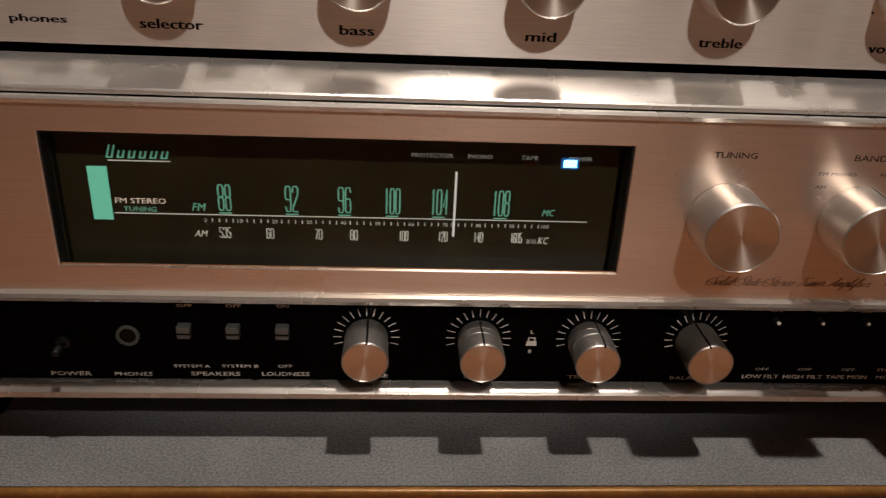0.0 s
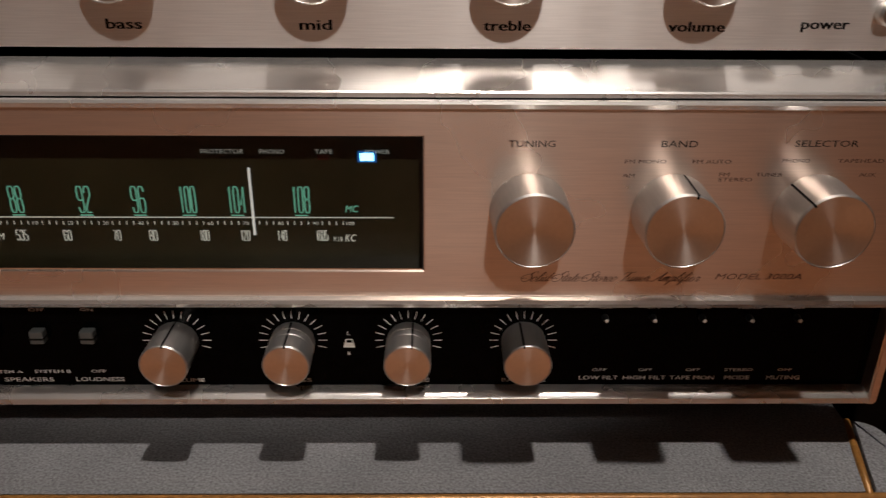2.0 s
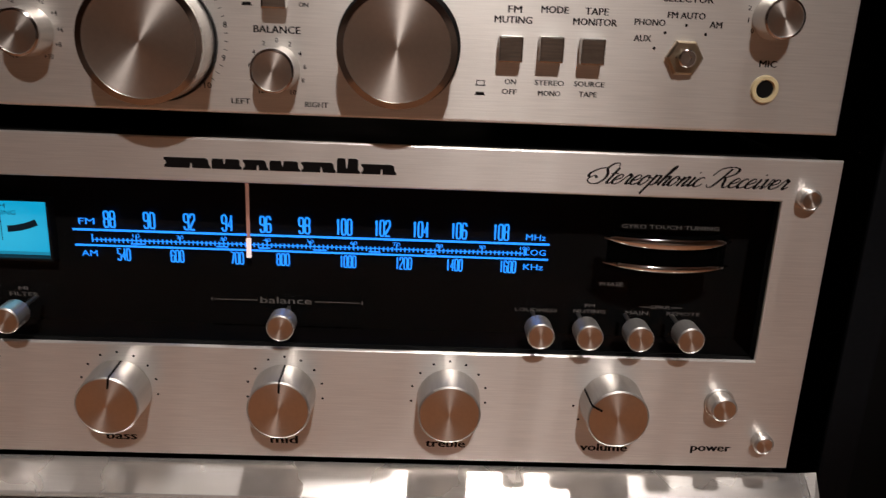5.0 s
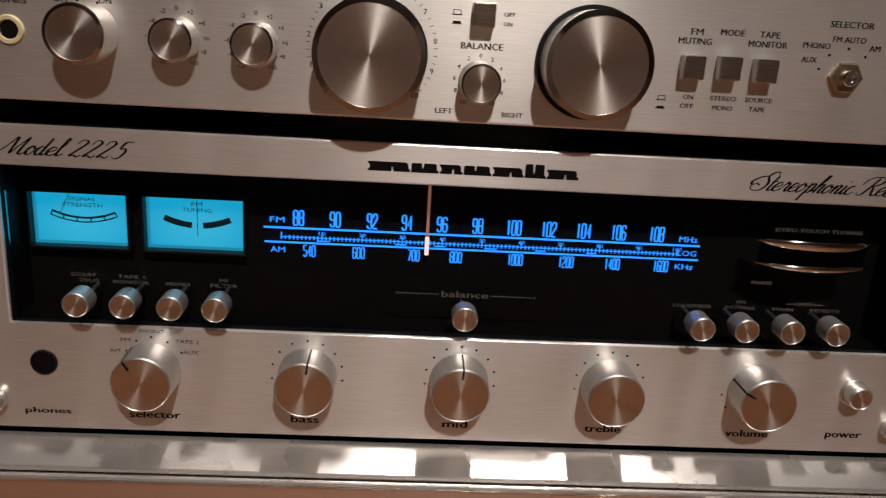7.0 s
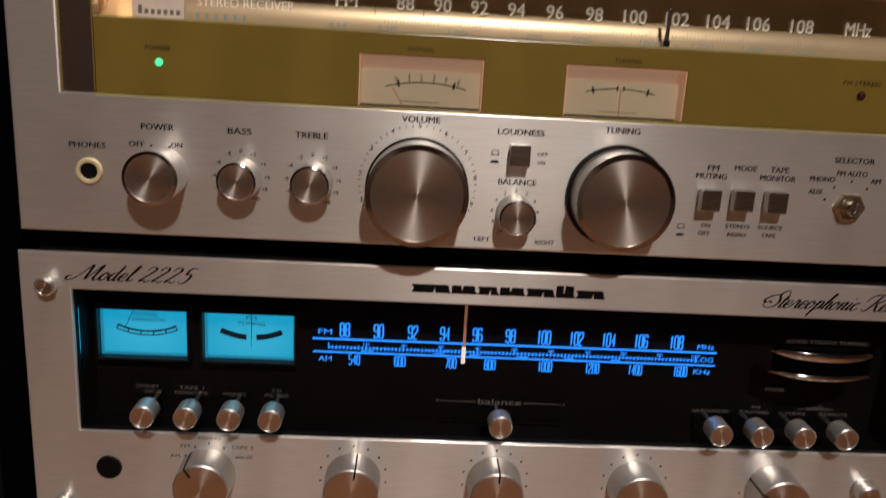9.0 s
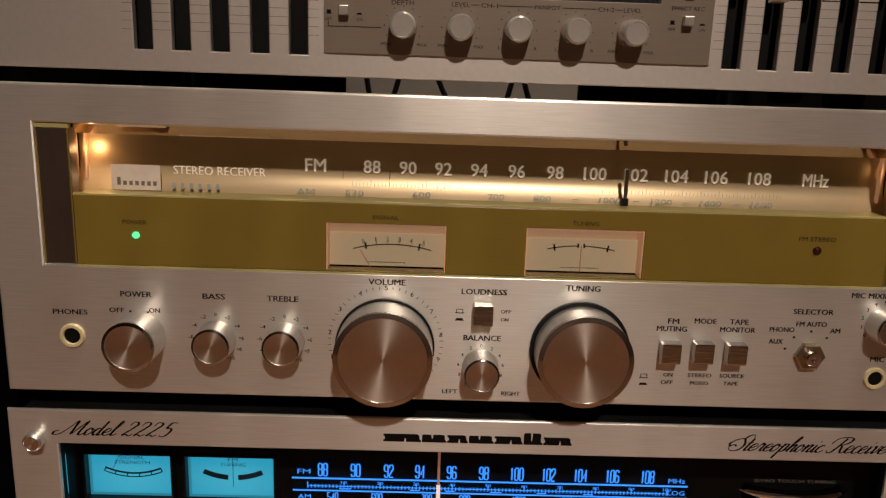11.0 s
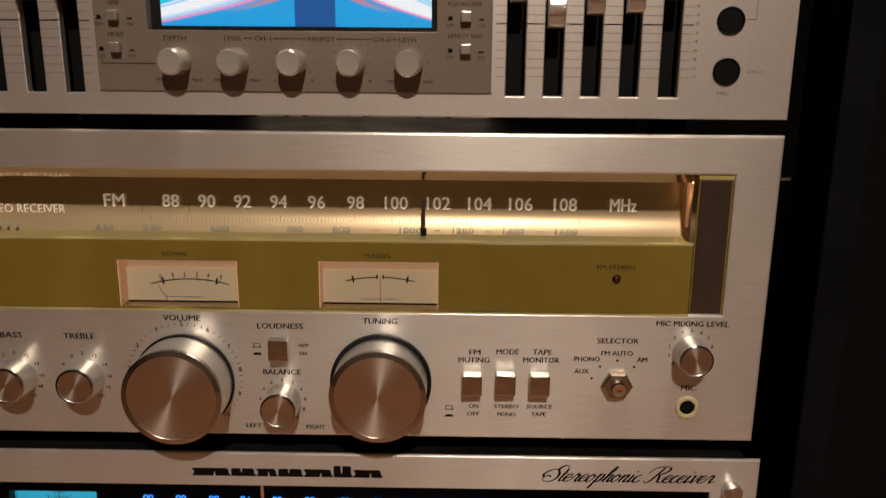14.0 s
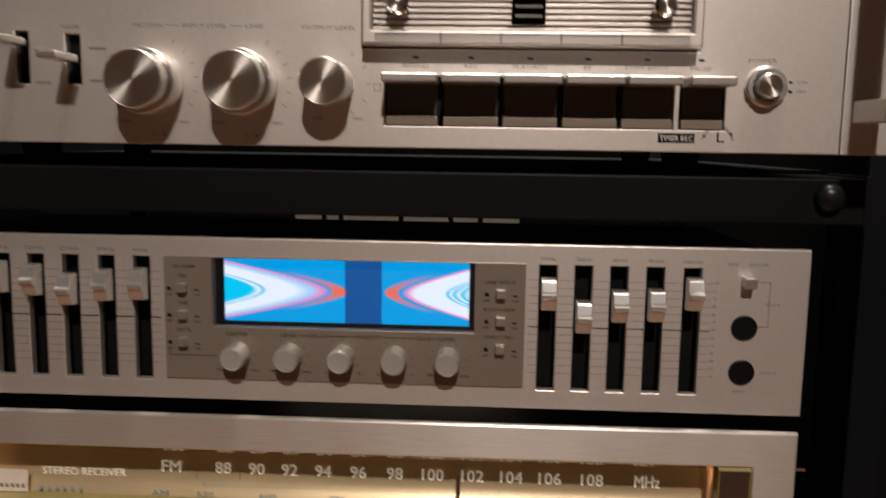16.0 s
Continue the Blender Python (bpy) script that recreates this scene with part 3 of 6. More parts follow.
def knob(parent, name, x, z, y0, y1, r, n=64, ribs=0.0, pointer=None, flare=0.0, chamfer=0.5, side=None, face=None, base=None, label="", ring=None, face_pointer=False, dish=0.0):
    """A turned control knob standing on the face y0 and reaching out to y1 (towards -y)."""
    side, face = side or KNOB, face or KNOB_FACE
    prof = [(0, y0 - 0.2), (r + flare, y0 - 0.2)]
    if base:
        prof += [(base[0], y0 - 0.2), (base[0], y0 - base[1] + 0.4), (base[0] - 0.4, y0 - base[1]), (r + flare, y0 - base[1])]
    if not ribs:
        prof += [(r + flare * 0.6, y0 + (y1 - y0) * 0.4)]
    prof += [(r, y1 + chamfer), (r - chamfer, y1), (r - chamfer - 0.15, y1 + 0.25)]
    body = part(name, revolve(x, z, prof, n), side, parent, label, smooth=35)
    if ribs:
        part("knurling", revolve(x, z, [(r + flare + 0.05, y0 - 0.6), (r + 0.15, y1 + (y0 - y1) * 0.45), (r - 0.3, y1 + (y0 - y1) * 0.44)], n * 3, ribs), side, body)
    q = r - chamfer - 0.12
    part("knob_face", revolve(x, z, [(q, y1 + 0.2), (q * 0.5, y1 + 0.28 + dish * 0.5), (0, y1 + 0.34 + dish)], n), face, body, smooth=35)
    if ring:
        part("dark_ring", revolve(x, z, [(r + 0.05, y1 + ring + 0.3), (r + 0.05, y1 + 0.3), (r - ring, y1 - 0.15), (r - ring - 0.1, y1 + 0.2)], n), DIMMED_CHROME, body, smooth=35)
    if pointer is not None:
        bm = bmesh.new()
        a = radians(pointer)
        s, c = math.sin(a), math.cos(a)
        w = 0.45
        pts = []
        for rr, yy in ((r + flare + 0.12, y0 - 0.8), (r + 0.12, y1 + chamfer), (r - chamfer, y1 - 0.08), (r * (0.62 if face_pointer else 0.9), y1 - 0.08)):
            pts.append([bm.verts.new(((x + rr * s + k * w * c) / 1000, yy / 1000, (z + rr * c - k * w * s) / 1000)) for k in (-1, 1)])
        for p, q2 in zip(pts, pts[1:]):
            bm.faces.new((p[0], p[1], q2[1], q2[0]))
        part("pointer_line", bm, INK, body)
    return body


def socket(parent, name, x, z, y, r_hole, r_ring, mat, label=""):
    """A jack socket: a raised ring round a dark hole."""
    ob = part(name, revolve(x, z, [(r_hole, y + 6), (r_hole, y - 0.6), (r_hole + 0.4, y - 1.2), (r_ring - 0.4, y - 1.2), (r_ring, y - 0.7), (r_ring, y)], 40), mat, parent, label, smooth=40)
    part("hole", revolve(x, z, [(r_hole - 0.02, y - 0.4), (0, y - 0.35)], 32), BLACK_MATT, ob)
    return ob

# ---- room ----


def slab(name, x0, x1, y0, y1, z0, z1, mat, label, category):
    return tagged(part(name, box(x0, x1, y0, y1, z0, z1), mat), label, category, "", "structure")


slab("floor", -2600, 2600, -3200, 740, -60, 0, FLOOR, "orange-brown oak board floor of the dim room", "floor")
slab("ceiling", -2600, 2600, -3200, 740, 3020, 3080, CEILING, "plain painted ceiling over the room", "ceiling")
slab("wall_back", -2600, 2600, 640, 740, 0, 3020, WALL, "cream painted wall behind the equipment rack", "wall")
slab("wall_front", -2600, 2600, -3300, -3200, 0, 3020, WALL_DARK, "brown painted wall facing the rack", "wall")
# added black panels stand in for the unlit room beyond the rack posts
slab("dark_filler_left", -2600, -262, 62, 100, 0, 3020, DARK_FILLER, "added black panel standing in for the darkness beside the rack", "wall")
slab("dark_filler_right", 262, 2600, 62, 100, 0, 3020, DARK_FILLER, "added black panel standing in for the darkness beside the rack", "wall")
slab("wall_left", -2700, -2600, -3200, 740, 0, 3020, WALL_DARK, "brown painted side wall of the room", "wall")
slab("wall_right", 2600, 2700, -3200, 740, 0, 3020, WALL_DARK, "brown painted side wall of the room", "wall")

# ---- rack ----
rack = thing("equipment_rack", 0, 150, 0, "dark grey metal equipment rack holding stacked hi-fi units", "rack")
for sx in (-1, 1):
    part("post", box(*sorted((sx * 240.5, sx * 256.5)), 10, 50, 0, 1900, 1.5), POST, rack)
    part("post", box(*sorted((sx * 238, sx * 260)), 380, 400, 0, 1900, 1.5), POST, rack)
    part("side_panel", box(*sorted((sx * 252, sx * 258)), 51, 378, 0, 1900), BLACK_MATT, rack)
part("crossbar", box(-234, 234, -3, 50, 1381, 1401.0, 1.0), BAR, rack, "dark grey flat crossbar under the tape deck")
part("shelf_board", box(-237.5, 237.5, 51, 378, 1395, 1403), BLACK_MATT, rack)
part("base_board", box(-237.5, 237.5, 60, 378, 480, 499), BLACK_METAL, rack)
part("end_bracket", box(234.3, 236.8, -2, 38, 1380, 1402, 0.5), BAR, rack)
bolt = part("bolt", revolve(218.5, 1393.0, [(6.0, -3.2), (6.4, -4.5), (5.8, -6.6), (4.2, -8.2), (2.0, -9), (0, -9.2)], 32), BLACK_METAL, rack, "round black knob bolt", smooth=50)
for a, b in ((-251, -105), (108, 251)):
    part("back_board", box(a, b, 402, 408, 700, 1500), BLACK_MATT, rack)
part("back_board", box(-104.9, 107.9, 402, 408, 1363, 1500), BLACK_MATT, rack)

# ---- vinyl case on which the stack stands ----
case = thing("vinyl_covered_case", 0, 150, 500, "grey grained vinyl case with gold-brown piping under the stack", "case")
top_bm = bmesh.new()
outline = [(-232, 2), (-219.5, -44), (219.5, -44), (232.5, 2), (232.5, 380), (-232, 380)]
lo = [top_bm.verts.new((x / 1000, y / 1000, 0.560)) for x, y in outline]
hi = [top_bm.verts.new((x / 1000, y / 1000, 0.830)) for x, y in outline]
top_bm.faces.new(hi)
top_bm.faces.new(lo)
for k in range(6):
    top_bm.faces.new((lo[k], lo[(k + 1) % 6], hi[(k + 1) % 6], hi[k]))
part("case_body", top_bm, VINYL, case)


def tube(points, r, name, mat, parent, n=10):
    """A round cord through points, in millimetres."""
    bm = bmesh.new()
    rings = []
    for k, p in enumerate(points):
        a, b = Vector(points[max(k - 1, 0)]), Vector(points[min(k + 1, len(points) - 1)])
        d = (b - a).normalized()
        u = d.cross(Vector((0, 0, 1)) if abs(d.z) < 0.9 else Vector((1, 0, 0))).normalized()
        w = d.cross(u)
        rings.append([bm.verts.new((Vector(p) + r * (math.cos(2 * math.pi * i / n) * u + math.sin(2 * math.pi * i / n) * w)) / 1000) for i in range(n)])
    for a, b in zip(rings, rings[1:]):
        for i in range(n):
            bm.faces.new((a[i], a[(i + 1) % n], b[(i + 1) % n], b[i]))
    bm.faces.new(rings[0])
    bm.faces.new(rings[-1])
    return part(name, bm, mat, parent, smooth=60)


tube([(-240, -45, 827.5), (-120, -45.5, 828), (0, -45.5, 827.5), (120, -45.5, 828), (241, -45, 827.5)], 2.3, "front_piping", PIPING, case)
for sx in (-1, 1):
    tube([(sx * 234, 4, 829), (sx * 226.5, -22, 830.3), (sx * 221, -44, 829.4), (sx * 220, -48, 822)], 1.7, "corner_piping", PIPING, case)
    edge = [(236.5, 4), (223.6, -44), (235, -44)]
    edge += [(235 + 12 * math.sin(radians(a)), -32 - 12 * math.cos(radians(a))) for a in range(15, 91, 15)]
    edge += [(247, -8)] + [(235 + 12 * math.cos(radians(a)), -8 + 12 * math.sin(radians(a))) for a in range(15, 91, 15)]
    cx, cy = 237.0, -20.0
    pad = bmesh.new()
    rings = []
    for z, k in ((560, 1.0), (827.5, 1.0), (829.4, 0.985), (830.4, 0.93)):
        rings.append([pad.verts.new((sx * (cx + (x - cx) * k) / 1000, (cy + (y - cy) * k) / 1000, z / 1000)) for x, y in edge])
    for a, b in zip(rings, rings[1:]):
        for q in range(len(edge)):
            pad.faces.new((a[q], a[(q + 1) % len(edge)], b[(q + 1) % len(edge)], b[q]))
    pad.faces.new(rings[0])
    pad.faces.new(rings[-1])
    part("corner_pad", pad, VINYL, case, "rounded grey vinyl corner pad", smooth=40)
    tube([(sx * 222, -45.2, 826), (sx * 235, -45.2, 826), (sx * 242, -42.5, 826), (sx * 247.2, -36, 826), (sx * 248.2, -30, 826)], 2.0, "pad_piping", PIPING, case)
part("case_lower", box(-236, 236, -38, 380, 500, 559.5, 3), BLACK_METAL, case)

# ---- receiver with black lower control strip ----
ra = thing("stereo_receiver", 0, 0, 832, "champagne aluminium stereo receiver with black lower control strip", "receiver", "stacked hi-fi units")
part("cabinet", box(-222, 222, 14, 300, 838, 990, 1.5), BLACK_METAL, ra)
for x in (-190, 190):
    for y in (40, 270):
        bm = bmesh.new()
        bmesh.ops.create_cone(bm, cap_ends=True, segments=24, radius1=0.011, radius2=0.013, depth=0.0078, matrix=Matrix.Translation((x / 1000, y / 1000, 0.8342)))
        part("foot", bm, BLACK_MATT, ra)
YA = -12.0
part("face_plate", plate(-229.3, 229.3, 903.5, 983, YA, YA + 4, [(-187.3, 38, 915, 970.3)], 0.5), CHAMPAGNE, ra, "champagne brushed aluminium face plate")
# dial window
part("dial_backing", box(-190, 41, 0.4, 3, 910, 975), DIAL_DARK, ra)
for a in ((-187.3, -186.7, 915, 970.3), (37.4, 38, 915, 970.3), (-186.7, 37.4, 915, 915.7), (-186.7, 37.4, 969.6, 970.3)):
    part("window_liner", box(a[0], a[1], YA + 0.8, 0.3, a[2], a[3]), CHROME if a[3] < 916 else BLACK_METAL, ra)
part("dial_glass", box(-186.6, 37.3, -4.6, -3.8, 915.8, 969.5), COATED, ra)
yd = -0.0
for s, x, w in (("88", -123.2, 5.2), ("92", -96.3, 5.4), ("96", -75.0, 5.4), ("100", -55.6, 6.8), ("104", -36.3, 7.4), ("108", -10.8, 7.4)):
    narrow_number(s, x, 940.4, w * 0.92, 11.0, yd, GREEN_NUM, ra, 0.62)
    bars([(x - 2.6, x + 2.6, 933.4, 934.0)], yd, GREEN_NUM, ra)
for s, x, w in (("535", -123.9, 4.4), ("60", -105.6, 2.8), ("70", -85.8, 2.8), ("80", -71.2, 2.8), ("100", -50.6, 3.6), ("120", -34.2, 3.6), ("140", -19.3, 3.6), ("1605", -3.2, 4.6)):
    narrow_number(s, x, 924.9, w, 4.4, yd, PALE_NUM, ra, 0.42)
lettering("FM", -133.6, 936.1, 5.6, 3.3, yd, GREEN_NUM, ra, 0.25, bold=0.02)
lettering("AM", -133.6, 924.4, 5.4, 2.8, yd, PALE_NUM, ra, 0.25, bold=0.02)
lettering("MC", 9.4, 936.6, 5.4, 3.0, yd, GREEN_NUM, ra, 0.25, bold=0.02)
lettering("X10", 3.2, 923.4, 4.0, 2.0, yd, PALE_NUM, ra)
lettering("KC", 8.4, 923.9, 4.6, 3.2, yd, PALE_NUM, ra, 0.25, bold=0.02)
lettering("FM STEREO", -156.5, 938.3, 20, 2.3, yd, NUM_CREAM, ra, bold=0.01)
lettering("TUNING", -157.0, 934.7, 13, 2.1, yd, GREEN_NUM, ra, bold=0.01)
for s, x, w in (("PROTECTOR", -39.8, 16.5), ("PHONO", -20.6, 9.6), ("TAPE", -0.6, 7.0), ("POWER", 20.2, 9.5)):
    lettering(s, x, 960.5, w, 1.7, yd, PALE_NUM, ra)
bars([(-167.4, 26, 932.6, 933.1)], yd, PALE_NUM, ra, "scale_line")
bars([(-131.5 + 2.8 * k - 0.2, -131.5 + 2.8 * k + 0.2, 929.6, 931.2 if k % 5 else 931.6) for k in range(50) if k % 5], yd, PALE_NUM, ra, "tick_scale")
for k in range(11):
    lettering(str(10 * k) if k else "0", -131.5 + 14.0 * k, 930.3, 1.1 if k == 0 else (2.2 if k < 10 else 3.2), 1.6, yd, PALE_NUM, ra, name="scale_number")
bars([(-175.8, -168.0, 929.8, 952.7)], yd, GREEN_BAR, ra, "tuning_indicator")
# badge in plain slanted strokes, no letters
for k in range(6):
    x, top = -167.5 + 4.2 * k, 961.6 if k == 0 else 959.4
    bm = bmesh.new()
    for dx in (0.0, 1.9):
        ribbon(bm, [(x + dx, 956.3), (x + dx + (top - 956.3) * 0.3, top)], [0.75, 0.75], yd)
    ribbon(bm, [(x - 0.3, 956.5), (x + 2.2, 956.5)], [0.55, 0.55], yd - 0.01)
    part("badge_mark", bm, GREEN_NUM, ra)
bars([(-167, -143, 955.0, 955.5)], yd, PALE_NUM, ra, "badge_mark")
part("dial_pointer", box(-30.4, -29.5, -1.6, -0.7, 925.7, 954.2, 0.2), NEEDLE_WHITE, ra)
part("power_lamp", box(13.4, 18.8, -0.6, 0.3, 956.9, 960.0, 0.3), POWER_BLUE, ra, "bright blue power lamp")
# glowing patch paints the lamp's blue halo; the red one is a lens
bars([(12.4, 19.8, 956.1, 960.8)], 0.2, POWER_HALO, ra, "lens_and_halo")
bars([(-3.0, 1.6, 957.2, 959.4)], yd, RED_LED, ra, "lens_and_halo")
# words and knobs on the upper plate
yt = YA - 0.08
lettering("TUNING", 78.5, 967.8, 17.4, 2.5, yt, INK, ra)
lettering("BAND", 133.6, 967.9, 13.6, 2.5, yt, INK, ra)
lettering("SELECTOR", 188.7, 968.2, 24, 2.5, yt, INK, ra)
for s, x, z, w in (("AM", 115.7, 955.4, 4.4), ("FM MONO", 121.6, 961.0, 15.6), ("FM AUTO", 146.6, 961.0, 14.6), ("FM", 152.0, 955.9, 3.8), ("STEREO", 156.5, 953.9, 13.0), ("TUNER", 169.2, 955.9, 10.2), ("PHONO", 178.4, 961.5, 10.4), ("TAPEHEAD", 203.0, 961.5, 17.6), ("AUX", 206.6, 956.0, 6.0)):
    lettering(s, x, z, w, 1.5, yt, INK_BROWN, ra)
script("Solid State Stereo Tuner Amplifier", 113.0, 910.4, 72, 4.0, yt, INK_BROWN, ra, 0.6, 0.24, 0.09)
lettering("MODEL 3000A", 172.5, 912.6, 35, 2.6, yt, INK_BROWN, ra, 0.3)
for nm, x, ptr in (("tuning_knob", 78.7, None), ("band_knob", 133.4, 12), ("selector_knob", 188.2, -42)):
    knob(ra, nm, x, 941.0, YA, -32.6, 14.7, 64, 0.32, ptr, flare=0.5, chamfer=0.6, dish=1.3)
# extruded frame round the front: upper lip, middle rail, lower rail, ends


def extrude_x(name, profile, x0, x1, mat, parent, label="", smooth=40):
    """A bar along x with the given (y, z) outline."""
    bm = bmesh.new()
    a = [bm.verts.new((x0 / 1000, y / 1000, z / 1000)) for y, z in profile]
    b = [bm.verts.new((x1 / 1000, y / 1000, z / 1000)) for y, z in profile]
    bm.faces.new(a)
    bm.faces.new(b)
    for k in range(len(profile)):
        j = (k + 1) % len(profile)
        bm.faces.new((a[k], a[j], b[j], b[k]))
    return part(name, bm, mat, parent, label, smooth)


extrude_x("upper_lip", [(3, 996.0), (2.4, 995.8), (-9.2, 988.0), (-10.6, 987.2), (-11.0, 986.4), (-11.0, 984.8), (3, 984.8)], -229.5, 229.5, TRIM, ra, "polished aluminium sloping upper lip", 20)
for sx in (-1, 1):
    wedge = bmesh.new()
    for x, y, z in ((229.7, 3, 996.2), (229.7, -10.8, 987.4), (229.7, 3, 984.8), (229.7, -10.8, 984.8), (235.4, 3, 996.6), (232.8, -10.4, 987.4), (236.0, 3, 984.8), (232.8, -10.4, 984.8)):
        wedge.verts.new((sx * x / 1000, y / 1000, z / 1000))
    bmesh.ops.convex_hull(wedge, input=wedge.verts[:])
    part("lip_end", wedge, TRIM, ra)
extrude_x("upper_bead", [(-12.2, 984.4), (-14.2, 984.2), (-14.6, 983.2), (-13.4, 981.2), (-12.2, 981.0)], -227, 227, TRIM, ra)
extrude_x("middle_rail", [(-8, 903.4), (-12.2, 903.6), (-14.6, 903.0), (-15.0, 901.4), (-13.6, 899.2), (-8, 898.2)], -229, 229, TRIM, ra, "polished aluminium dividing rail")
extrude_x("lower_rail", [(-4, 857.3), (-9.6, 857.1), (-12.8, 855.6), (-13.8, 854.6), (-13.8, 852.0), (-12.4, 851.0), (12, 851.0), (12, 857.3)], -232, 232, TRIM, ra, "polished aluminium lower rail")
for sx in (-1, 1):
    side = bmesh.new()
    outline = [(3, 984.6), (-11, 984.6), (-14.6, 983.6), (-14.2, 852.2), (-13, 851.1), (12, 851.1)]
    rings = [[side.verts.new((sx * x / 1000, y / 1000, z / 1000)) for y, z in outline] for x in (229.4, 233.6)]
    side.faces.new(rings[0])
    side.faces.new(rings[1])
    for k in range(len(outline)):
        side.faces.new((rings[0][k], rings[0][(k + 1) % 6], rings[1][(k + 1) % 6], rings[1][k]))
    bmesh.ops.bevel(side, geom=[e for e in side.edges if all(v.co.y < -0.01 for v in e.verts)], offset=0.0008, segments=2, affect="EDGES")
    part("end_cheek", side, CHAMPAGNE, ra, smooth=40)
# lower black strip
YB = -7.0
part("control_strip", box(-229, 229, YB, YB + 5, 857.4, 898.0), BLACK_GLOSS, ra, "gloss black control strip")
yl = YB - 0.08
for s, x, z, w, h in (("POWER", -192.6, 859.9, 17, 2.0), ("PHONES", -166.3, 859.8, 16, 2.0), ("SYSTEM A", -141.1, 864.1, 15.6, 1.5), ("SYSTEM B", -120.5, 864.3, 15.6, 1.5), ("SPEAKERS", -131.2, 860.2, 21, 2.0), ("OFF", -101.0, 864.4, 6.2, 1.5), ("LOUDNESS", -100.9, 860.3, 20.6, 2.0), ("OFF", -141.7, 894.2, 6.4, 1.4), ("OFF", -121.4, 894.4, 6.4, 1.4), ("ON", -100.9, 894.5, 5.0, 1.4)):
    lettering(s, x, z, w, h, yl, INK_WHITE, ra, bold=0.01)
for x, hi_w, lo_w, nm, w in ((113.6, "ON", "OFF", "LOW FILT", 17), (133.6, "ON", "OFF", "HIGH FILT", 18.6), (154.2, "ON", "OFF", "TAPE MON", 19.4), (174.0, "MONO", "STEREO", "MODE", 10.8), (194.0, "ON", "OFF", "MUTING", 14.4)):
    lettering(hi_w, x, 895.6, 5.0 if hi_w == "ON" else 9.6, 1.4, yl, INK_WHITE, ra)
    lettering(lo_w, x, 864.9, 6.2 if lo_w == "OFF" else 12.4, 1.4, yl, INK_WHITE, ra)
    lettering(nm, x, 860.9, w, 2.0, yl, INK_WHITE, ra, bold=0.01)
    lev = part("toggle_lever", revolve(x, 891.2, [(1.5, YB), (1.4, YB - 1.5), (1.0, YB - 4.0), (0, YB - 4.4)], 16), BLACK_METAL, ra, "small black slide lever with white tip", smooth=50)
    part("white_tip", revolve(x, 891.6, [(0.85, YB - 4.3), (0.7, YB - 4.7), (0, YB - 4.8)], 12), INK_WHITE, lev)
    part("lever_slot", box(x - 1.8, x + 1.8, YB - 0.12, YB + 0.2, 868, 892), BLACK_GLOSS, ra)
socket(ra, "headphone_socket", -166.5, 879.4, YB, 3.5, 4.9, SWITCH, "dull chrome ringed headphone socket")
bat = part("power_toggle", revolve(-193.5, 876, [(3.0, YB), (3.0, YB - 1.5), (1.6, YB - 2), (1.8, YB - 9), (1.2, YB - 10), (0, YB - 10.2)], 24), BLACK_METAL, ra, "small black power toggle", smooth=40)
for x in (-142.2, -121.8, -101.2):
    part("lever_slot", box(x - 3.0, x + 3.0, YB - 0.12, YB + 0.2, 868, 887), BLACK_GLOSS, ra)
    r = part("rocker_switch", box(x - 2.8, x + 2.8, YB - 4.5, YB - 0.2, 880.4, 886.2, 0.6), SWITCH, ra, "small dark metal rocker switch")
    part("groove", box(x - 2.9, x + 2.9, YB - 4.6, YB - 0.4, 882.4, 883.3), BLACK_MATT, r)
for x, nm, w in ((-65.2, "VOLUME", 17), (-16.8, "BASS", 12), (31.8, "TREBLE", 16), (80.6, "BALANCE", 19)):
    lettering(nm, x + 0.6, 859.8, w, 1.9, yl, INK_WHITE, ra, bold=0.01)
for nm, x, ptr, stacked in (("volume_knob", -65.6, 4, False), ("bass_knob", -16.9, 0, True), ("treble_knob", 31.6, 12, True), ("balance_knob", 80.0, -12, False)):
    spokes(x, 879.8, 10.6, 14.3, [a for a in range(-105, 106, 15)], 0.32, yl, INK_WHITE, ra)
    if stacked:
        low = knob(ra, nm, x, 879.6, YB, -17.5, 9.3, 48, 0.25, ptr, flare=-0.2, chamfer=0.5)
        knob(low, "front_knob", x, 879.6, -17.5, -27.0, 9.5, 48, 0.0, ptr, chamfer=0.5, dish=0.4)
    else:
        knob(ra, nm, x, 879.6, YB, -27.0, 9.7, 48, 0.0, ptr, flare=-0.5, chamfer=0.5, dish=0.4)
lettering("L", 6.5, 883.2, 1.3, 1.7, yl, INK_WHITE, ra)
lettering("R", 6.4, 873.2, 1.5, 1.7, yl, INK_WHITE, ra)
bars([(4.2, 8.9, 876.2, 877.2), (4.9, 5.4, 877.2, 879.9), (7.7, 8.2, 877.2, 879.9), (4.9, 8.2, 879.9, 880.4), (4.4, 8.7, 877.2, 878.6)], yl, INK_WHITE, ra, "balance_symbol")

# ---- receiver with blue dial ----
rm = thing("stereo_receiver", 0, 0, 997, "silver stereo receiver with glowing blue tuning dial", "receiver", "stacked hi-fi units")
part("cabinet", box(-213, 213, 26, 330, 1003, 1134, 1.5), BLACK_METAL, rm)
for x in (-180, 180):
    for y in (60, 290):
        bm = bmesh.new()
        bmesh.ops.create_cone(bm, cap_ends=True, segments=24, radius1=0.011, radius2=0.013, depth=0.013, matrix=Matrix.Translation((x / 1000, y / 1000, 0.9965)))
        part("foot", bm, BLACK_MATT, rm)
part("face_plate", plate(-220, 220, 1000, 1137.8, 0, 1.6, [(-197.3, 197.8, 1051.2, 1120.6)], 0.7), ALU, rm, "brushed aluminium face plate")
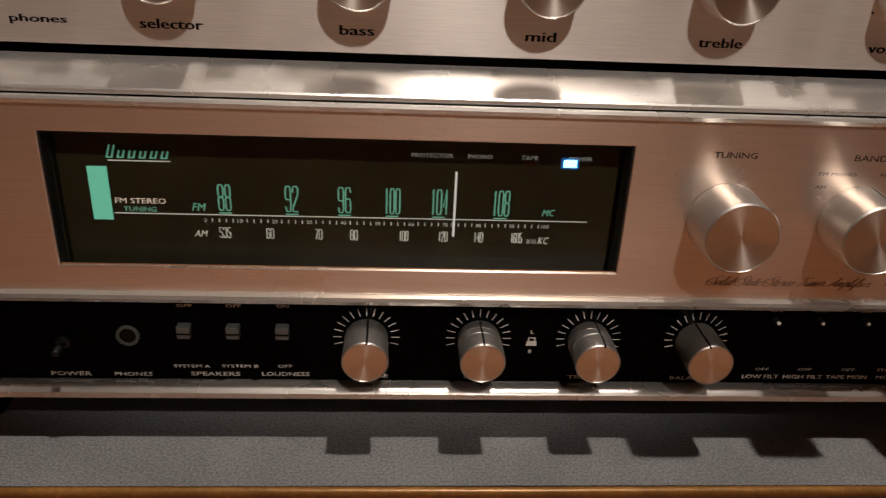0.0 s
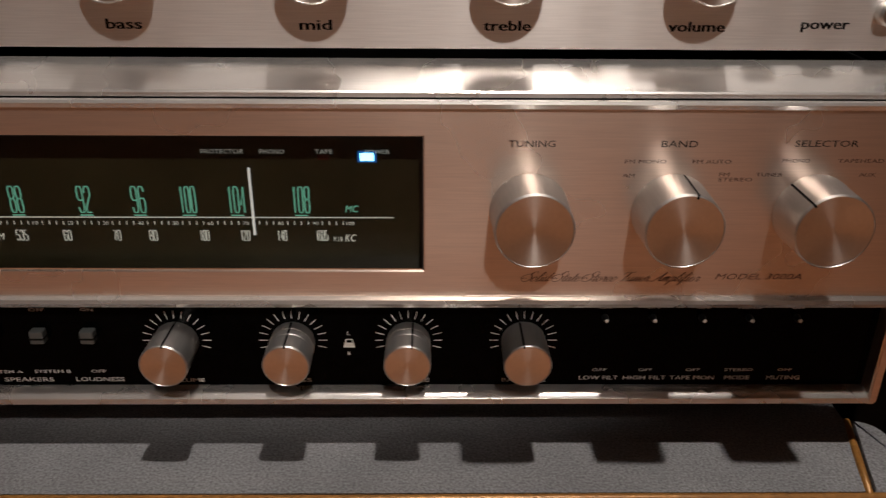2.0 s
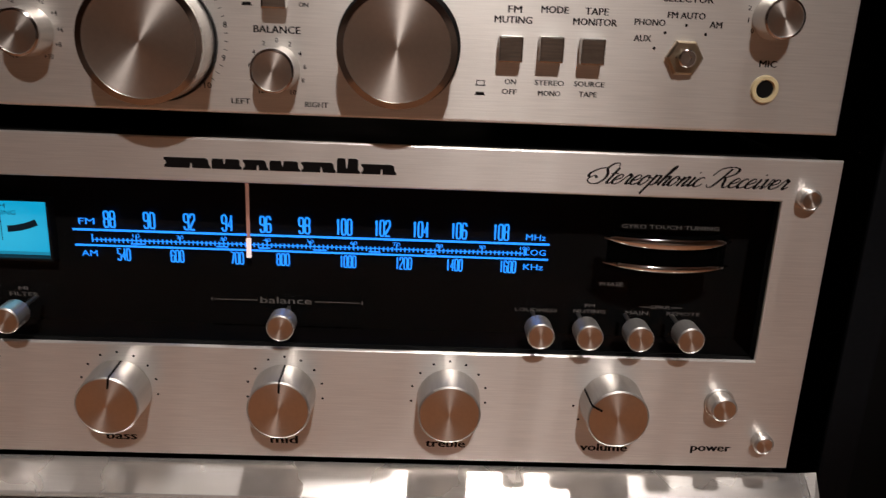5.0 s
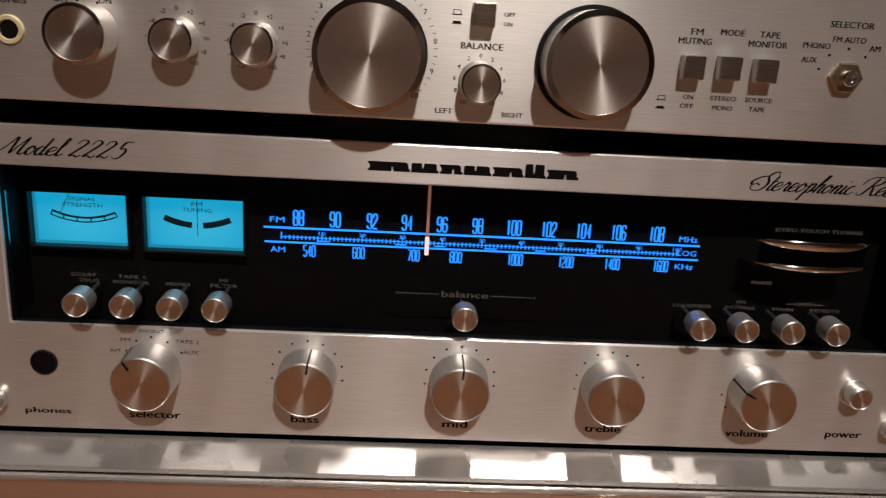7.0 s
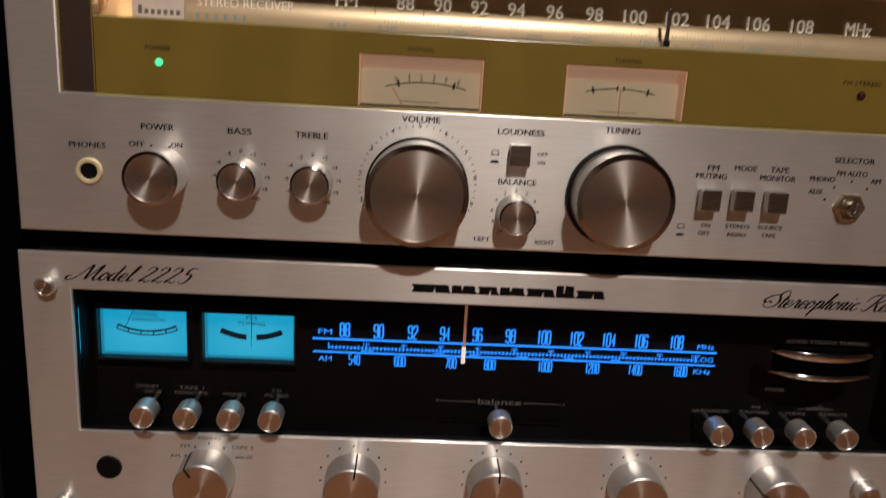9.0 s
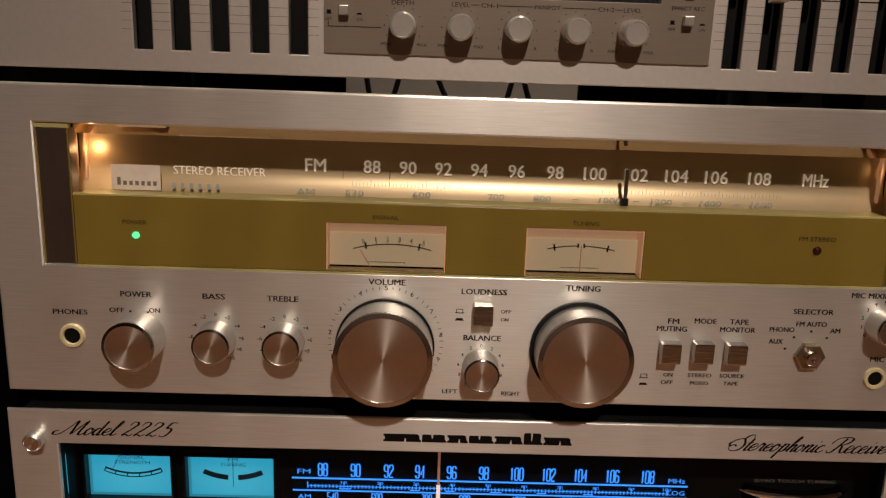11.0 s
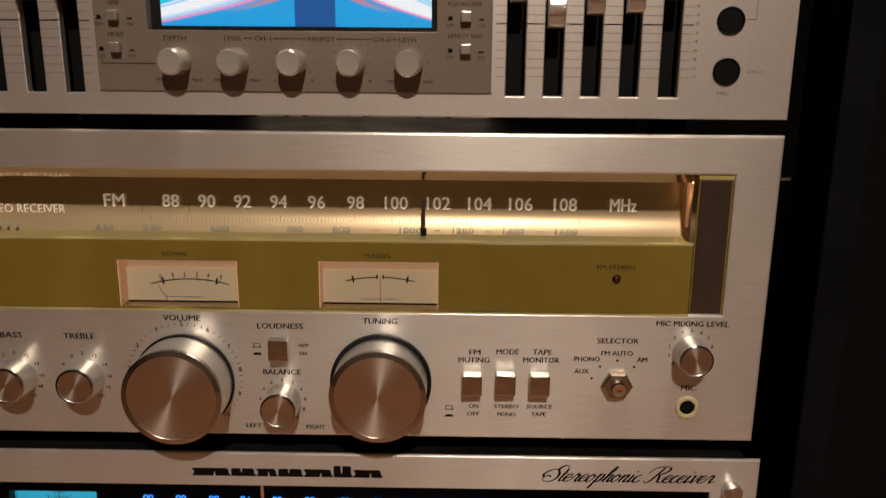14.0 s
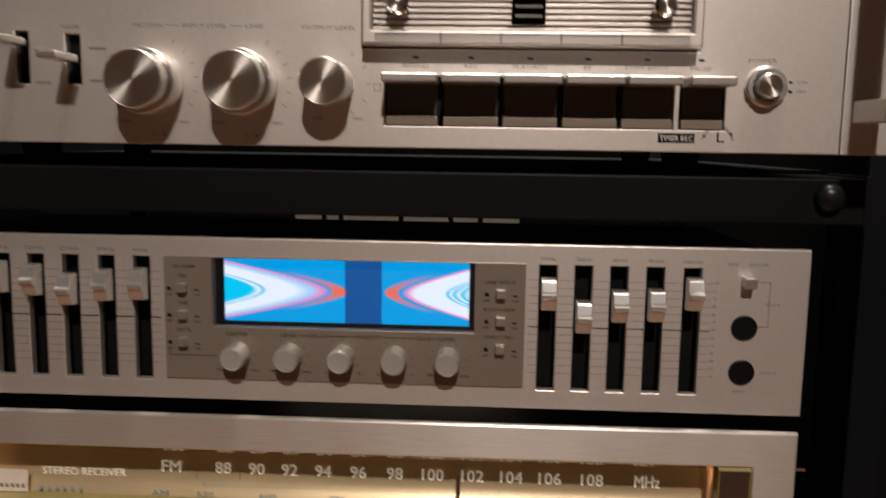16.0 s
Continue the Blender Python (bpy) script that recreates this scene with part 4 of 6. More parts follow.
part("dial_backing", box(-200, 200, 24, 25.6, 1048, 1124), BLACK_MATT, rm)
for a in ((-200, -197.4, 1050, 1122), (197.9, 200, 1050, 1122), (-197.3, 197.8, 1048.8, 1051.1), (-197.3, 197.8, 1120.7, 1123)):
    part("window_liner", box(a[0], a[1], 1.7, 24, a[2], a[3]), BLACK_MATT, rm)
part("plate_stiffener", box(-214, 214, 1.7, 25, 1001, 1046), BLACK_METAL, rm)
part("plate_stiffener", box(-214, 214, 1.7, 25, 1125, 1137), BLACK_METAL, rm)
part("dial_glass", box(-197.2, 197.7, 5.2, 6.0, 1051.3, 1120.5), SMOKED, rm)
for k, (x0, x1) in enumerate(((-194.1, -151.8), (-144.3, -100.4))):
    meter = part("signal_meter" if k == 0 else "tuning_meter", box(x0, x1, 23.0, 23.9, 1080.8, 1105.4), CYAN, rm, "glowing cyan meter")
    ym = 22.8
    part("bezel", plate(x0 - 1.2, x1 + 1.2, 1079.6, 1106.6, 18.0, 23.8, [(x0, x1, 1080.8, 1105.4)], 0.3), BLACK_METAL, meter)
    bars([(x0, x0 + 1.4, 1080.8, 1105.4), (x1 - 1.2, x1, 1080.8, 1105.4), (x0, x1, 1080.8, 1082.2)], ym + 0.1, CYAN_DIM, meter, "shade_edge")
    cx = (x0 + x1) / 2 + 0.6
    if k == 0:
        lettering("SIGNAL", cx, 1102.0, 12.5, 1.9, ym, METER_TEAL, meter)
        lettering("STRENGTH", cx, 1099.2, 17.6, 1.9, ym, METER_TEAL, meter)
        arc(cx + 0.4, 1127, -34.2, -33.2, -24, 24, ym, METER_INK, meter)
        arc(cx + 0.4, 1127, -36.0, -35.4, -24, 24, ym, METER_INK, meter)
        spokes(cx + 0.4, 1127, -36.0, -33.2, [-24, -15, -5, 5, 15, 24], 0.6, ym, METER_INK, meter)
        bm = bmesh.new()
        bm.faces.new([bm.verts.new((p / 1000, ym / 1000, q / 1000)) for p, q in ((x0 + 11.6, 1095.0), (x0 + 11.9, 1095.0), (x0 + 16.2, 1104.2), (x0 + 15.9, 1104.2))])
        part("needle", bm, METER_INK, meter)
    else:
        lettering("FM", cx, 1102.0, 5.0, 1.9, ym, METER_TEAL, meter)
        lettering("TUNING", cx, 1099.2, 13.0, 1.9, ym, METER_TEAL, meter)
        for a0, a1 in ((-25, -4), (4, 25)):
            arc(cx, 1127, -36.4, -33.6, a0, a1, ym, METER_INK, meter)
        bars([(cx - 0.15, cx + 0.15, 1087, 1105)], ym - 0.1, METER_INK, meter, "needle")
yd = 22.5
for s, x in (("88", -76.3), ("90", -59.7), ("92", -42.9), ("94", -27.0), ("96", -10.9), ("98", 5.5), ("100", 22.2), ("102", 38.5), ("104", 54.8), ("106", 71.2), ("108", 89.2)):
    narrow_number(s, x, 1097.8, 4.4 if len(s) == 2 else 6.6, 6.8, yd, BLUE, rm, 0.78)
for s, x in (("540", -71.3), ("600", -48.7), ("700", -23.3), ("800", -3.7), ("1000", 24.0), ("1200", 48.0), ("1400", 69.9), ("1600", 93.1)):
    narrow_number(s, x, 1082.4, 5.2 if len(s) == 3 else 6.8, 5.2, yd, BLUE, rm, 0.62)
for s, x, z, w in (("FM", -85.9, 1096.7, 6.6), ("AM", -85.7, 1082.6, 6.6), ("MHz", 104.5, 1096.0, 8.6), ("LOG", 104.8, 1089.2, 8.8), ("KHz", 104.2, 1082.6, 8.6)):
    lettering(s, x, z, w, 2.6, yd, BLUE, rm, name="dial_word", bold=0.015)
bars([(-92, 110.5, 1092.5, 1093.5), (-91.6, 110.5, 1085.7, 1086.6)], yd, BLUE, rm, "scale_line")
bars([(-84 + 0.0, 99.5, 1088.5, 1088.95)] + [(-84 + 1.84 * k - 0.28, -84 + 1.84 * k + 0.28, 1087.6, 1089.6 if k % 10 else 1091.0) for k in range(101)], yd, BLUE, rm, "tick_scale")
bars([(-68, -62, 1087.0, 1087.6), (-32, -27, 1087.0, 1087.6), (-14, -9, 1087.0, 1087.6), (9, 15, 1086.9, 1087.5), (33, 38, 1086.9, 1087.5), (57, 62, 1086.9, 1087.5)], yd - 0.02, BLUE, rm, "tick_scale")
for k in range(10):
    lettering(str(10 * (k + 1)), -65.6 + 18.4 * k, 1090.9, 3.0 if k < 9 else 4.2, 1.7, yd, BLUE, rm, name="scale_number")
part("dial_pointer", box(-18.2, -16.9, 19.0, 20.2, 1092.5, 1117, 0.2), NEEDLE, rm)
part("pointer_tip", box(-18.5, -16.6, 18.8, 20.3, 1083.8, 1092.4, 0.3), NEEDLE_LIT, rm)
# words and shapes on the face
yt = -0.08
script("Model 2225", -170.2, 1125.4, 59, 7.2, yt, INK, rm, 0.55, 0.34, 0.12)
script("Stereophonic Receiver", 159.4, 1125.6, 80, 7.6, yt, INK, rm, 0.6, 0.32, 0.12)
# wordmark in plain notched slabs, no letters
for k, (x, w, top) in enumerate(((-44.8, 17.8, 1129.9), (-26.6, 11.6, 1129.9), (-14.6, 9.8, 1129.9), (-4.4, 11.8, 1129.9), (7.8, 13.4, 1129.9), (21.6, 9.0, 1131.8), (31.0, 13.6, 1129.9))):
    bm = bmesh.new()
    mid, deep = x + w * (0.42 if k % 2 else 0.58), 1127.9
    if k % 2:
        pts = [(x, 1125.9), (x + w, 1125.9), (x + w, 1126.8), (x + w - 0.8, 1127.4), (x + w - 0.8, top - 0.5), (x + w - 1.6, top), (mid + 0.5, top), (mid + 0.2, deep), (mid - 0.2, deep), (mid - 0.5, top), (x + 0.4, top), (x, top - 0.8)]
    else:
        pts = [(x, 1125.9), (mid - 0.5, 1125.9), (mid - 0.2, deep), (mid + 0.2, deep), (mid + 0.5, 1125.9), (x + w, 1125.9), (x + w, 1126.8), (x + w - 0.7, 1127.4), (x + w - 0.9, top - 0.7), (x + w - 1.8, top), (x, top), (x, top - 1.0), (x + 0.7, top - 1.4), (x + 0.7, 1127.2), (x, 1126.8)]
    bm.faces.new([bm.verts.new((p / 1000, yt / 1000, q / 1000)) for p, q in pts])
    part("wordmark_block", bm, INK, rm)
for s, x, w in (("phones", -184.7, 20), ("selector", -137.4, 22.5), ("bass", -69.8, 12.6), ("mid", -0.8, 11.4), ("treble", 68.6, 17.0), ("volume", 137.7, 20.4), ("power", 184.7, 17.4)):
    lettering(s, x, 1008.5, w, 3.6, yt, INK, rm, bold=0.09)
for s, x, z, w in (("AM", -153.6, 1039.6, 4.4), ("FM", -148.8, 1044.8, 4.2), ("PHONO", -137.3, 1049.2, 10.6), ("TAPE 2", -122.0, 1044.7, 10.6), ("AUX", -120.6, 1039.6, 6.8)):
    lettering(s, x, z, w, 1.7, yt, INK, rm)


def dots(x, z, r, angles, y, parent, mat=None, size=0.55):
    bm = bmesh.new()
    for a in angles:
        revolve(x + r * math.sin(radians(a)), z + r * math.cos(radians(a)), [(size, y), (0, y - 0.01)], 10, bm=bm)
    return part("scale_dots", bm, mat or INK, parent)


for ox, oz in ((-148.7, 1039.6), (-144.1, 1044.4), (-137.6, 1046.4), (-130.6, 1044.2), (-124.6, 1039.4)):
    dots(ox, oz, 0, (0,), yt, rm)
for x in (-69.0, 0.0, 69.0):
    dots(x, 1031.3, 16.0, (-100, -75, -50, -25, 0, 25, 50, 75, 100), yt, rm)
dots(138.4, 1031.0, 16.0, (-125, -100, 100, 125), yt, rm)
for nm, x, ptr in (("selector_knob", -138.5, -34), ("bass_knob", -69.0, 8), ("mid_knob", -0.4, 3), ("treble_knob", 69.0, None), ("volume_knob", 138.4, -62)):
    knob(rm, nm, x, 1030.4, 0, -15.4, 12.8, 64, 0, ptr, flare=0.6, chamfer=0.6, face_pointer=True)
yg = 5.1
for x in (-164.0, -144.6, -125.0, -106.2, 105.4, 125.2, 145.8, 166.4):
    cap = knob(rm, "push_button", x - 1.0, 1064.4, -1.2, -11.5, 5.5, 40, chamfer=0.5, label="round metal push button on a thin stem")
    part("button_stem", revolve(x - 1.0, 1064.4, [(0, -1.3), (0.85, -1.3), (0.85, 16.0), (0, 16.0)], 16), KNOB, cap, smooth=40)
cap = knob(rm, "balance_slider", -0.2, 1063.4, 0.2, -8.5, 5.6, 40, chamfer=0.5)
part("slider_stem", box(-0.9, 0.5, 0.1, 15.0, 1062.6, 1064.2, 0.2), KNOB, cap)
bars([(-30, 31, 1058.6, 1059.2)], yg, BLACK_GLOSS, rm, "slider_slot")
for s, x, z, w in (("DOLBY", -166.8, 1072.6, 10.5), ("25US", -164.6, 1070.0, 8.6), ("TAPE 1", -146.6, 1072.4, 11.6), ("MONITOR", -146.6, 1069.8, 15.4), ("MONO", -126.4, 1069.8, 10.4), ("HI", -106.6, 1072.4, 3.6), ("FILTER", -106.4, 1069.8, 11.8), ("LOUDNESS", 104.2, 1069.6, 17.6), ("FM", 126.6, 1072.2, 4.2), ("MUTING", 126.6, 1069.6, 13.4), ("MAIN", 146.6, 1069.6, 9.6), ("REMOTE", 166.4, 1069.6, 14.0), ("SPKR", 156.4, 1072.4, 8.4)):
    lettering(s, x, z, w, 1.6, yg, INK_DIM, rm)
lettering("balance", 0.2, 1070.4, 21, 2.9, yg, INK_DIM, rm, bold=0.02)
bars([(-29.4, -11.6, 1070.0, 1070.35), (12.0, 30.6, 1070.0, 1070.35), (-30.4, -29.9, 1069.4, 1071.0), (31.4, 31.9, 1069.4, 1071.0), (147.6, 152.0, 1072.2, 1072.5), (160.8, 165.4, 1072.2, 1072.5)], yg, INK_DIM, rm)
lettering("GYRO TOUCH TUNING", 156.4, 1107.2, 40, 1.7, yg, INK_DIM, rm)
lettering("PHASE", 134.6, 1082.0, 9.6, 1.6, yg, INK_DIM, rm)
# thumb wheel seen edge-on through a slot
def wheel_band(levels, lift, middle, taper):
    bm = bmesh.new()
    rows = []
    for zz, rr in levels:
        row = []
        for a in range(-60, 61, 4):
            f = math.sqrt(max(0.02, 1 - (a / 61) ** 2)) if taper else 1.0
            row.append(bm.verts.new(((156.2 + (rr + 29.6) * math.sin(radians(a))) / 1000, (14.0 - (rr + 16.0 + lift) * math.cos(radians(a))) / 1000, (middle + (zz - middle) * f) / 1000)))
        rows.append(row)
    for p, q in zip(rows, rows[1:]):
        for k in range(len(p) - 1):
            bm.faces.new((p[k], p[k + 1], q[k + 1], q[k]))
    return bm


wheel = part("tuning_wheel", wheel_band(((1088.6, -3.0), (1089.6, -1.2), (1103.6, -1.2), (1104.6, -3.0)), 0.0, 1096, False), BLACK_GLOSS, rm, "black thumb wheel with two bright metal rims", smooth=50)
for z0, z1 in ((1100.0, 1104.0), (1090.2, 1092.8)):
    part("rim", wheel_band(((z0, 0.4), (z0 + (z1 - z0) * 0.3, 1.1), (z0 + (z1 - z0) * 0.7, 1.1), (z1, 0.4)), 0.2, (z0 + z1) / 2, True), CHROME, wheel, smooth=50)
knob(rm, "power_button", 185.2, 1031.6, 0, -7.5, 5.6, 40, chamfer=0.8, base=(6.6, 1.0))
for x, z in ((-207.6, 1122.6), (207.4, 1122.6), (-206.4, 1013.8), (206.0, 1013.8)):
    knob(rm, "panel_screw", x, z, 0, -5.0, 4.4, 32, chamfer=0.9)
socket(rm, "headphone_socket", -184.7, 1032.6, 0, 5.0, 5.9, BLACK_METAL, "black headphone socket")

# ---- receiver with long cream dial ----
rb = thing("stereo_receiver", 0, 0, 1138, "silver stereo receiver with olive dial band and cream meters", "receiver", "stacked hi-fi units")
part("cabinet", box(-212, 212, 40, 340, 1150, 1264, 1.5), BLACK_METAL, rb)
for x in (-180, 180):
    for y in (70, 300):
        bm = bmesh.new()
        bmesh.ops.create_cone(bm, cap_ends=True, segments=24, radius1=0.011, radius2=0.013, depth=0.016, matrix=Matrix.Translation((x / 1000, y / 1000, 1.142)))
        part("foot", bm, BLACK_MATT, rb)
Y2 = -0.6
part("face_plate", plate(-217.6, 214.6, 1147.6, 1287.2, Y2, Y2 + 3, [(-196.4, 195.4, 1208.2, 1270.6)], 1.0), ALU_B, rb, "brushed aluminium face plate")
part("face_edge", plate(-217.2, 214.2, 1148.2, 1283.0, Y2 + 3.05, Y2 + 10, [(-196.4, 195.4, 1208.2, 1270.6)], 0.0), IVORY, rb)
cove = [(16.4, 1238.2), (18.2, 1240.4), (19.9, 1242.8), (21.2, 1245.2), (22.1, 1247.4), (22.6, 1249.4), (22.9, 1253.0), (23.0, 1257.0), (23.0, 1276.0), (24.9, 1276.0), (24.9, 1238.2)]
sheet = bmesh.new()
ends = [[sheet.verts.new((x / 1000, y / 1000, z / 1000)) for y, z in cove] for x in (-187.4, 186.4)]
for k in range(len(cove)):
    j = (k + 1) % len(cove)
    sheet.faces.new((ends[0][k], ends[0][j], ends[1][j], ends[1][k]))
part("dial_backing", sheet, DIAL_BROWN, rb, "curved pale bronze dial backing", smooth=30)
roof = bmesh.new()
for x in (-196.2, 195.2):
    for y, z in ((Y2 + 3.1, 1270.4), (10.4, 1265.5), (10.4, 1273.0), (Y2 + 3.1, 1273.0)):
        roof.verts.new((x / 1000, y / 1000, z / 1000))
bmesh.ops.convex_hull(roof, input=roof.verts[:])
part("window_roof", roof, ROOF, rb, "polished sloping roof of the dial window")
for x, watts in ((-180.5, 0.007), (184.5, 0.001)):
    bulb = bpy.data.lights.new("dial_bulb", "POINT")
    bulb.energy, bulb.shadow_soft_size, bulb.color = watts, 0.0008, (1.0, 0.62, 0.30)
    new("dial_bulb", bulb).location = (x / 1000, 0.0165, 1.2575)
for a in ((-196.4, -182.2), (180.6, 195.3)):
    blk = part("end_block", box(a[0], a[1], Y2 + 1.2, Y2 + 9, 1208.4, 1268.4, 0.5), BRONZE, rb, "dark bronze end block")
    part("top_edge", box(a[0], a[1], Y2 + 1.0, Y2 + 4, 1268.5, 1270.3), OLIVE_EDGE, blk)
    for q in (a[0] + 0.1, a[1] - 0.7):
        part("side_edge", box(q, q + 0.6, Y2 + 0.9, Y2 + 1.15, 1208.6, 1268.2), OLIVE, blk)
for a in ((-190, -187.6), (186.6, 189)):
    part("recess_wall", box(a[0], a[1], Y2 + 9.2, 21.8, 1208, 1271), AMBER_WALL, rb)
for x in (-183.4, 182.6):
    part("lit_column", box(x - 0.5, x + 0.5, 19.0, 21.5, 1243.5, 1266, 0.3), ORANGE_EDGE, rb, "thin lit amber column")
band = part("olive_band", plate(-182, 180.4, 1208.4, 1239.6, Y2 + 0.6, Y2 + 3.5, [(-71.8, -18.4, 1208.9, 1230.6), (17.2, 70.2, 1208.9, 1230.9)], 0.3), OLIVE, rb, "glossy olive acrylic band")
# paler olive on ledge and top edge puts the light there into colour
part("band_ledge", box(-182, 180.4, Y2 + 3.6, 21.5, 1236.8, 1239.4), OLIVE_EDGE, band)
part("lit_top_edge", box(-182, 180.4, Y2 + 0.55, Y2 + 3.55, 1239.65, 1240.4), OLIVE_EDGE, band)
part("bottom_edge", box(-182, 180.4, Y2 + 0.1, Y2 + 1.0, 1206.6, 1208.3), OLIVE_EDGE, band)
part("band_lining", box(-181.8, 180.2, 20.0, 21.4, 1208.2, 1235.4), BLACK_MATT, rb)
for k, (x0, x1) in enumerate(((-71.7, -18.5), (17.3, 70.1))):
    z0, z1 = 1209.0, 1230.6
    meter = part("signal_meter" if k == 0 else "tuning_meter", box(x0, x1, 12.0, 13.0, z0, z1), CREAM_TOP, rb, "cream lit meter")
    part("scale_card", box(x0 + 0.4, x1 - 0.4, 9.0, 9.6, z0 + 0.2, z1 - 6.0), CREAM, meter)
    for q in (x0, x1 - 0.5):
        part("lit_edge", box(q, q + 0.5, Y2 + 1.4, 11.9, z0, z1), ORANGE_EDGE, meter)
    part("lit_edge", box(x0, x1, Y2 + 1.4, 11.9, z1 - 0.5, z1), ORANGE_EDGE, meter)
    part("glass", box(x0 + 0.6, x1 - 0.6, Y2 + 2.2, Y2 + 2.8, z0 + 0.2, z1 - 0.6), GLASS, meter)
    cx, ym = (x0 + x1) / 2, 8.9
    if k == 0:
        arc(cx + 2.4, 1152.8, 66.4, 66.9, -15.5, 15.5, ym, INK, meter)
        for s, a in (("0", -11.0), ("1", -6.2), ("2", -1.8), ("3", 2.7), ("4", 7.1), ("5", 11.8)):
            lettering(s, cx + 2.4 + 69.6 * math.sin(radians(a)), 1152.8 + 69.0 * math.cos(radians(a)), 0.5 if s == "1" else 1.3, 2.1, ym, INK, meter, turn=-a)
            spokes(cx + 2.4, 1152.8, 65.8, 67.8, [a], 0.25, ym, INK, meter)
        spokes(cx + 2.4, 1152.8, 65.2, 68.4, [-10.4, 10.6], 0.8, ym, INK, meter)
        spokes(cx - 3.4, 1202, 7.6, 17.0, [-31], 0.5, ym - 0.3, NEEDLE, meter, "needle")
    else:
        arc(cx, 1154.6, 66.4, 66.9, -13.5, -1.5, ym, INK, meter)
        arc(cx, 1154.6, 66.4, 66.9, 1.5, 13.5, ym, INK, meter)
        spokes(cx, 1154.6, 65.2, 68.4, [-10.6, 10.6], 0.8, ym, INK, meter)
        spokes(cx, 1154.6, 65.8, 67.8, [-1.2, 1.2], 0.8, ym, INK, meter)
        bars([(cx - 0.25, cx + 0.25, 1209.2, 1221.5)], ym - 0.3, NEEDLE, meter, "needle")
    bars([(cx - 9 + 1.5 * q, cx - 8.1 + 1.5 * q, 1210.7, 1211.2) for q in range(12)], ym, INK_GREY, meter, "maker_line")
    lettering("SIGNAL" if k == 0 else "TUNING", cx - 0.4, 1233.6, 11.8, 1.9, Y2 + 0.5, INK, rb)
yo = Y2 + 0.5
lettering("POWER", -155.8, 1228.2, 10.6, 1.9, yo, INK, rb)
lettering("FM STEREO", 147.7, 1229.6, 16.8, 2.0, yo, INK, rb)
led = part("power_led", revolve(-155.4, 1222.4, [(1.6, yo), (1.5, yo - 0.7), (0.9, yo - 1.3), (0, yo - 1.5)], 20), GREEN_LED, rb, "green power light", smooth=50)
led = part("stereo_led", revolve(148.1, 1224.4, [(1.9, yo), (1.8, yo - 0.6), (1.1, yo - 1.2), (0, yo - 1.4)], 20), RED_LED, rb, "unlit dark red light", smooth=50)
for s, x, w in (("FM", -81.5, 9.6), ("88", -55.1, 7.8), ("90", -38.2, 7.8), ("92", -21.6, 7.8), ("94", -4.7, 7.8), ("96", 12.9, 7.8), ("98", 31.1, 7.8), ("100", 50.0, 10.6), ("102", 69.6, 10.8), ("104", 88.8, 10.8), ("106", 107.7, 10.8), ("108", 128.3, 10.6), ("MHz", 155.1, 12.2)):
    lettering(s, 66.3 + 0.985 * (x - 66.3), 1252.8, w * 0.985, 6.0, 21.9, NUM_CREAM, rb, name="dial_number", bold=0.03)
for s, x, w in (("AM", -83.2, 8.4), ("530", -60.8, 8.4), ("600", -30.0, 8.4), ("700", 4.2, 7.6), ("800", 25.6, 8.2), ("1000", 57.0, 10.0), ("1200", 80.9, 9.6), ("1400", 103.8, 9.6), ("1600", 127.6, 9.8)):
    lettering(s, x, 1241.4, w, 2.6, 16.6, PALE_BLUE, rb, name="dial_number")
bars([(x - 1.4, x + 1.4, 1241.2, 1241.6) for x in (41.0, 69.0, 92.3, 115.8)], 16.6, PALE_BLUE, rb, "scale_dash")
bars([(-62 + 1.7 * k - 0.12, -62 + 1.7 * k + 0.12, 1244.2, 1245.8 if k % 5 else 1246.8) for k in range(118)], 18.9, PALE_BLUE, rb, "tick_scale")
bars([(x - 0.12, x + 0.12, 1246.6, 1251.4) for x in (-66.6, -45.0)], 21.9, INK_GREY, rb, "tick_scale")
bars([(-170.8, -148.6, 1239.9, 1251.4)], 15.4, TAG, rb, "maker_badge")
bars([(-168.2 + 2.7 * k, -166.6 + 2.7 * k, 1242.0, 1244.0 if k else 1245.6) for k in range(7)], 15.3, INK_GREY, rb, "badge_mark")
lettering("STEREO RECEIVER", -123.4, 1248.6, 42.4, 4.0, 21.9, NUM_CREAM, rb, bold=0.02)
bars([(-143.6 + 4 * k, -142.2 + 4 * k, 1241.0, 1243.6) for k in range(6)], 15.4, PALE_BLUE, rb, "faint_marks")
part("dial_pointer", box(62.2, 63.8, 12.6, 13.8, 1239.9, 1256.6, 0.3), BRONZE, rb, "dark dial pointer")
part("pointer_foot", box(61.8, 64.4, 12.2, 14.2, 1239.8, 1243.4, 0.4), BLACK_METAL, rb)
